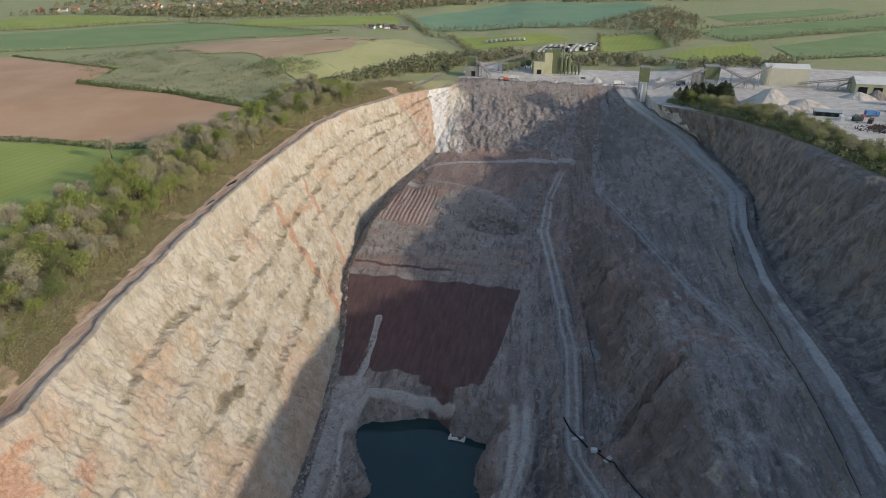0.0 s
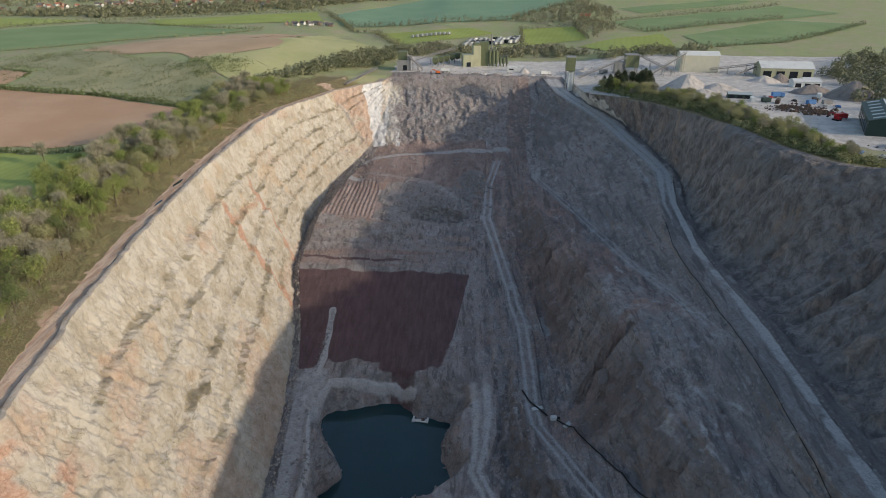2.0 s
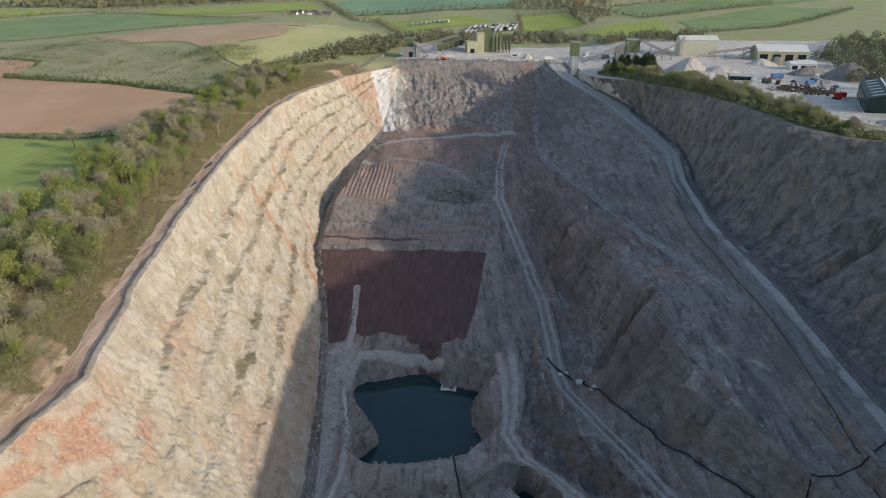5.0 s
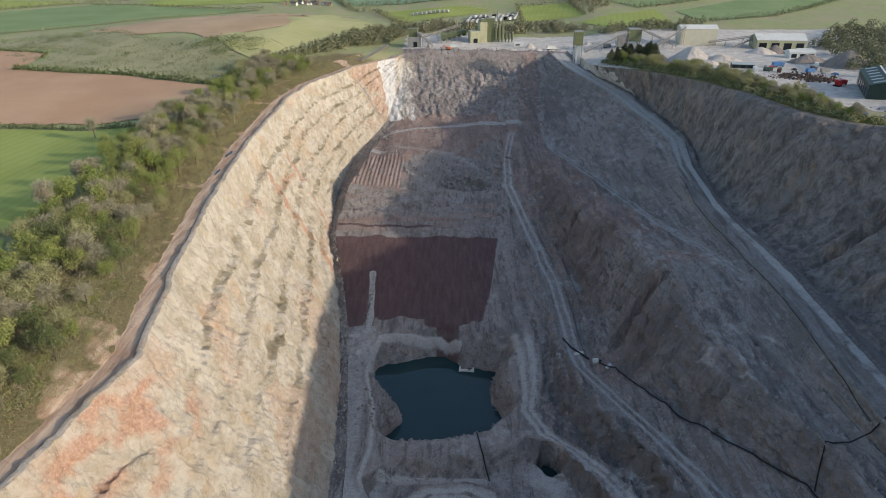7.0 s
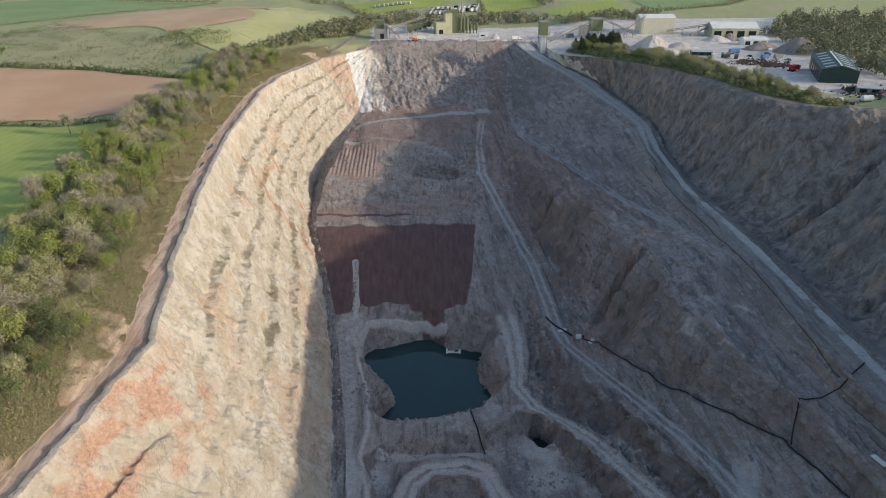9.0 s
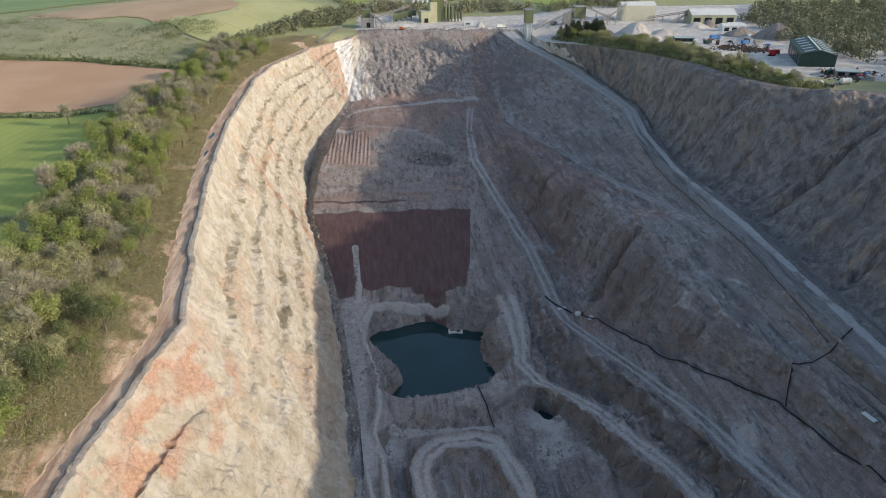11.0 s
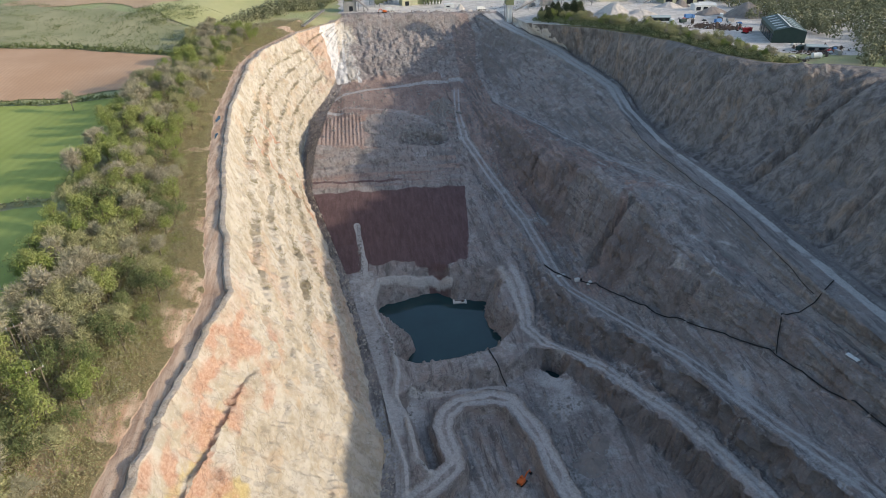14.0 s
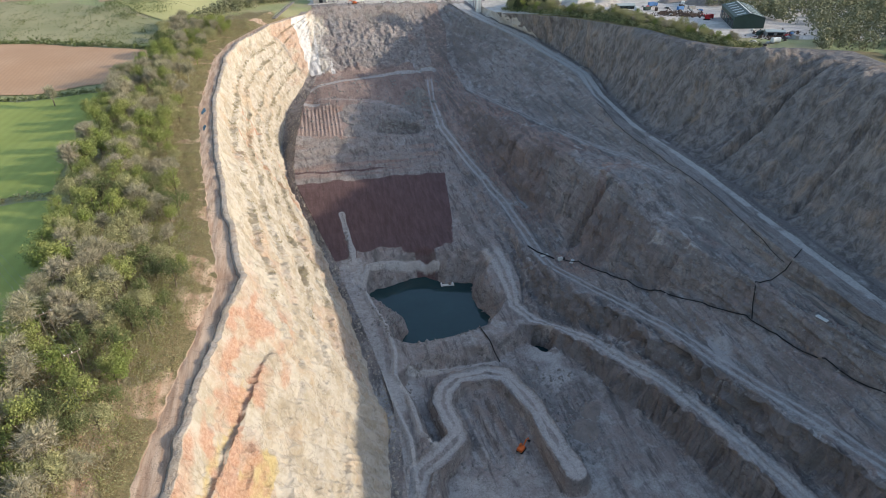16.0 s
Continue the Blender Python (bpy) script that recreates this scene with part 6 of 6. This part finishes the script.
rubble("rubble", [(rng.uniform(-85, 60), rng.uniform(567, 588)) for _ in range(260)] + [(rng.uniform(60, 130), rng.uniform(560, 610)) for _ in range(200)], 0.25, 0.9, MAT_GRIT, "tipped spoil along the top of the end wall")

# boulders that edge the haul road
bould = B().tube([(0, 0, -0.4), (0.1, 0, 0.1), (0.05, 0.05, 0.7), (0, 0, 0.95)], [0.8, 0.95, 0.7, 0.25], 7).mesh("boulder", MAT_WHITE)
bould.materials[0] = MAT_ROCK
for y in np.arange(60, 500, 2.6):
    x = ROAD_R(y)[0] + 1.0 + rng.uniform(-0.3, 0.3)
    o = tagged(new("boulder", bould), "grey boulder edging the haul road", "boulder", "boulders along the haul road")
    s = rng.uniform(0.4, 0.75)
    o.matrix_world = pose(x, y, surf(x, y) - 0.1, rng.uniform(-20, 20), 0, rng.uniform(0, 360)) @ Matrix.Diagonal((s, s * 1.2, s, 1))


def pipeline(pts, r, material, label):
    path = []
    for (ax, ay), (bx, by) in zip(pts[:-1], pts[1:]):
        n = max(2, int(math.hypot(bx - ax, by - ay) / 2.5))
        path += [(ax + (bx - ax) * i / n, ay + (by - ay) * i / n) for i in range(n)]
    path.append(pts[-1])
    hz = np.array([surf(x, y) for x, y in path])
    hz = np.maximum(hz, np.convolve(np.pad(hz, 2, mode="edge"), np.ones(5) / 5, "valid"))
    p3 = [(x, y, float(z) + r + 0.25) for (x, y), z in zip(path, hz)]
    me = B().tube(p3, [r] * len(p3), 6).mesh("pipeline", material)
    return tagged(new("pipeline", me), label, "pipe")


pipeline([(24, 217)] + [(float(FENCE(y)[0]) + 0.5, y) for y in range(208, 40, -6)], 0.3, MAT_BLACK, "long black drainage pipe along the foot of the slope")
pipeline([(77, 121), (82.1, 130.8), (97, 128.5), (105, 134)], 0.26, MAT_BLACK, "black branch pipe climbing to the haul road")
pipeline([(float(ROAD_L(y)[0]) - 0.8, y) for y in range(132, 330, 6)], 0.16, MAT_BLACK, "thin dark cable pipe along the edge of the haul road")
pipeline([(12, 236), (15, 228), (22, 219)], 0.4, MAT_BLACK, "short black pipe beside the pump")
pipeline([(-33, 184), (-31, 170), (-28, 160)], 0.3, MAT_BLACK, "dark hose running over the bank from the lake")
pump = thing("pump_unit", spot(25, 216), "white pump set with a dark hood beside the haul road", "pump")
part("skid", B().box(0, 0, 0, 4.4, 2.2, 0.4), MAT_STEEL, pump)
part("hood", B().box(-0.6, 0, 0.4, 2.6, 1.9, 1.6, 0, 0.2), MAT_WHITE, pump)
part("motor", B().tube([(0.9, 0, 1.1), (2.1, 0, 1.1)], [0.55, 0.5], 10), MAT_BLACK, pump)
for x, y, a in ((18, 224, 20), (30, 212, 50), (91, 99, 105)):
    t = thing("pipe_stack", spot(x, y) @ pose(0, 0, 0, 0, 0, a), "stack of pale pipes lying beside the pump", "pipe")
    for i in range(4):
        part("pipe", B().tube([(-2.5, i * 0.5 - 0.8, 0.3), (2.5, i * 0.5 - 0.8, 0.3)], [0.25, 0.25], 8), MAT_WHITE, t)
pont = thing("pontoon", pose(-36.0, 240.0, WATER_Z, 0, 0, -4), "white floating pump pontoon moored in the lake", "pontoon")
part("deck", B().box(0, 0, 0.1, 8, 2.0, 0.35, 0, 0.05), MAT_RENDER, pont)
for dx in (-3.4, 3.4):
    part("float", B().tube([(dx, -1.2, 0.0), (dx, 3.0, 0.0)], [0.5, 0.5], 10), MAT_WHITE, pont)
    part("rail_post", B().box(dx, -0.9, 0.4, 0.12, 0.12, 1.1), MAT_RENDER, pont)
part("rail", B().tube([(-3.4, -0.9, 1.45), (3.4, -0.9, 1.45)], [0.07, 0.07], 6), MAT_RENDER, pont)
part("pump", B().box(1.5, 0.2, 0.45, 1.6, 1.0, 0.9, 0, 0.1), MAT_RUST, pont)


def excavator(x, y, turn, paint, label):
    t = thing("excavator", spot(x, y) @ pose(0, 0, 0, 0, 0, turn), label, "excavator")
    for s in (-1.1, 1.1):
        part("track", B().tube([(-1.7, s - 0.3, 0.45), (-1.7, s + 0.3, 0.45)], [0.45, 0.45], 10).tube([(1.7, s - 0.3, 0.45), (1.7, s + 0.3, 0.45)], [0.45, 0.45], 10).box(0, s, 0, 3.4, 0.6, 0.9), MAT_BLACK, t)
    part("house", B().box(-0.5, 0, 1.0, 3.2, 2.5, 1.3, 0, 0.15), paint, t)
    cab = part("cab", B().box(0.6, 0.75, 1.0, 1.3, 1.0, 2.0, 0, 0.12), paint, t)
    part("window", B().box(1.24, 0.75, 1.9, 0.08, 0.8, 0.8), MAT_GLASS, cab)
    part("boom", B().tube([(1.0, -0.2, 1.6), (3.0, -0.2, 3.8), (5.0, -0.2, 3.6)], [0.3, 0.32, 0.2], 4), paint, t)
    part("dipper", B().tube([(4.9, -0.2, 3.7), (5.9, -0.2, 1.4)], [0.22, 0.16], 4), paint, t)
    part("bucket", B().box(5.9, -0.2, 0.6, 0.9, 1.1, 0.9, 0, 0.2), MAT_BLACK, t)
    return t


excavator(-35, 106, 40, MAT_ORANGE, "orange tracked excavator on the lowest floor")
excavator(-48, 571, 200, MAT_ORANGE, "orange tracked excavator on the tipping edge")
excavator(191, 368, 120, MAT_RED, "red tracked machine in the yard")
tr = thing("tractor", spot(-246, 184) @ pose(0, 0, 0, 0, 0, 15), "orange farm tractor beside the field hedge", "tractor")
part("bonnet", B().box(1.0, 0, 0.9, 2.0, 1.0, 0.9, 0, 0.15), MAT_ORANGE, tr)
part("cab", B().box(-0.6, 0, 0.9, 1.6, 1.5, 1.9, 0, 0.15), MAT_ORANGE, tr)
wheels(tr, (-0.8, 1.5), 0.9, 0.7)


# ---- poles and wires by the belt ----
def h_pole(x, y, turn):
    t = thing("utility_pole", spot(x, y) @ pose(0, 0, 0, 0, 0, turn), "weathered twin-post power pole among the trees", "pole", "power poles")
    for dx in (-1.2, 1.2):
        part("post", B().tube([(dx, 0, -0.8), (dx, 0, 11.2)], [0.17, 0.13], 8), MAT_POLE, t)
    arm = part("crossarm", B().box(0, 0, 10.7, 4.2, 0.22, 0.25), MAT_POLE, t)
    for dx in (-1.9, 0, 1.9):
        part("insulator", B().tube([(dx, 0, 10.95), (dx, 0, 11.4)], [0.12, 0.09], 6), MAT_WHITE, arm)
    return t


ends = [(-177, 70), (-188, 88), (-262, 205)]
for x, y in ends:
    h_pole(x, y, 32)
for (ax, ay), (bx, by) in zip(ends[:-1], ends[1:]):
    for k in (-1.9, 0, 1.9):
        o = Vector((math.cos(radians(32)) * k, math.sin(radians(32)) * k, 11.4))
        a, b = Vector((ax, ay, surf(ax, ay))) + o, Vector((bx, by, surf(bx, by))) + o
        p = [a.lerp(b, i / 10) - Vector((0, 0, 1.8 * (1 - (i / 5 - 1) ** 2) * min(1, (b - a).length / 100))) for i in range(11)]
        tagged(new("power_cable", B().tube(p, [0.025] * 11, 4).mesh("power_cable", MAT_STEEL)), "thin power cable strung between twin-post poles", "cable")


# ---- village ----
def house(x, y, turn, s, wall_mat, roof_mat, label):
    t = thing("house", spot(x, y, -0.3) @ pose(0, 0, 0, 0, 0, turn), label, "house", "village houses")
    part("wall", B().hall(0, 0, 0, 7 * s, 11 * s, 5.2 * s, 3 * s), wall_mat, t)
    roof = part("roof", B().gable(0, 0, 0.02, 7 * s, 11 * s, 5.2 * s, 3 * s, 0, 0.4, 0.2), roof_mat, t)
    part("chimney", B().box(0, 3.6 * s, 7.2 * s, 0.9, 0.9, 2.4 * s), MAT_BRICK, roof)
    for yy in (-3.2, 0, 3.2):
        for zz in (0.9, 3.1):
            for side in (-1, 1):
                part("window", B().box(side * 3.5 * s, yy * s, zz * s, 0.14, 1.3 * s, 1.2 * s), MAT_GLASS, t)
    return t


VILLAGE = [(-841, 930), (-750, 1062), (-656, 1125), (-472, 1112), (-290, 1165), (-165, 1285), (-260, 1300), (-480, 1220), (-720, 1180), (-860, 1010)]
done = 0
while done < 120:
    x, y = rng.uniform(-860, -165), rng.uniform(930, 1300)
    if inside(np.array(x), np.array(y), VILLAGE) < 0:
        w, lw = (MAT_RENDER, "pale rendered") if rng.uniform() < 0.4 else (MAT_BRICK, "brick")
        r, lr = (MAT_TILE, "clay-tiled") if rng.uniform() < 0.6 else (MAT_SLATE, "slate")
        house(x, y, rng.uniform(0, 180), rng.uniform(0.62, 0.85), w, r, lw + " village house with a " + lr + " roof")
        done += 1
for x, y in ((-266, 880), (-256, 884), (-247, 888), (-238, 893), (-229, 890), (-221, 884), (-213, 878), (-206, 872), (-250, 874), (-232, 880)):
    house(x + rng.uniform(-2, 2), y + rng.uniform(-3, 3), rng.uniform(0, 180), 0.6, MAT_RENDER if rng.uniform() < 0.4 else MAT_BRICK, MAT_SLATE, "small brick house in a roadside row with a slate roof")

# puddles on the rim track
for y, l, w in ((298, 4.5, 0.9), (270, 3.5, 0.5)):
    x = float(RIM(np.array(float(y)))[0]) - 5.4
    pts = [(x + w * math.cos(a) * (1 + 0.3 * math.sin(3 * a + y)), y + l * math.sin(a)) for a in np.linspace(0, 2 * math.pi, 18)[:-1]]
    water_sheet("water_puddle", pts, surf(x, y) + 0.12, "shallow puddle lying on the rim track")
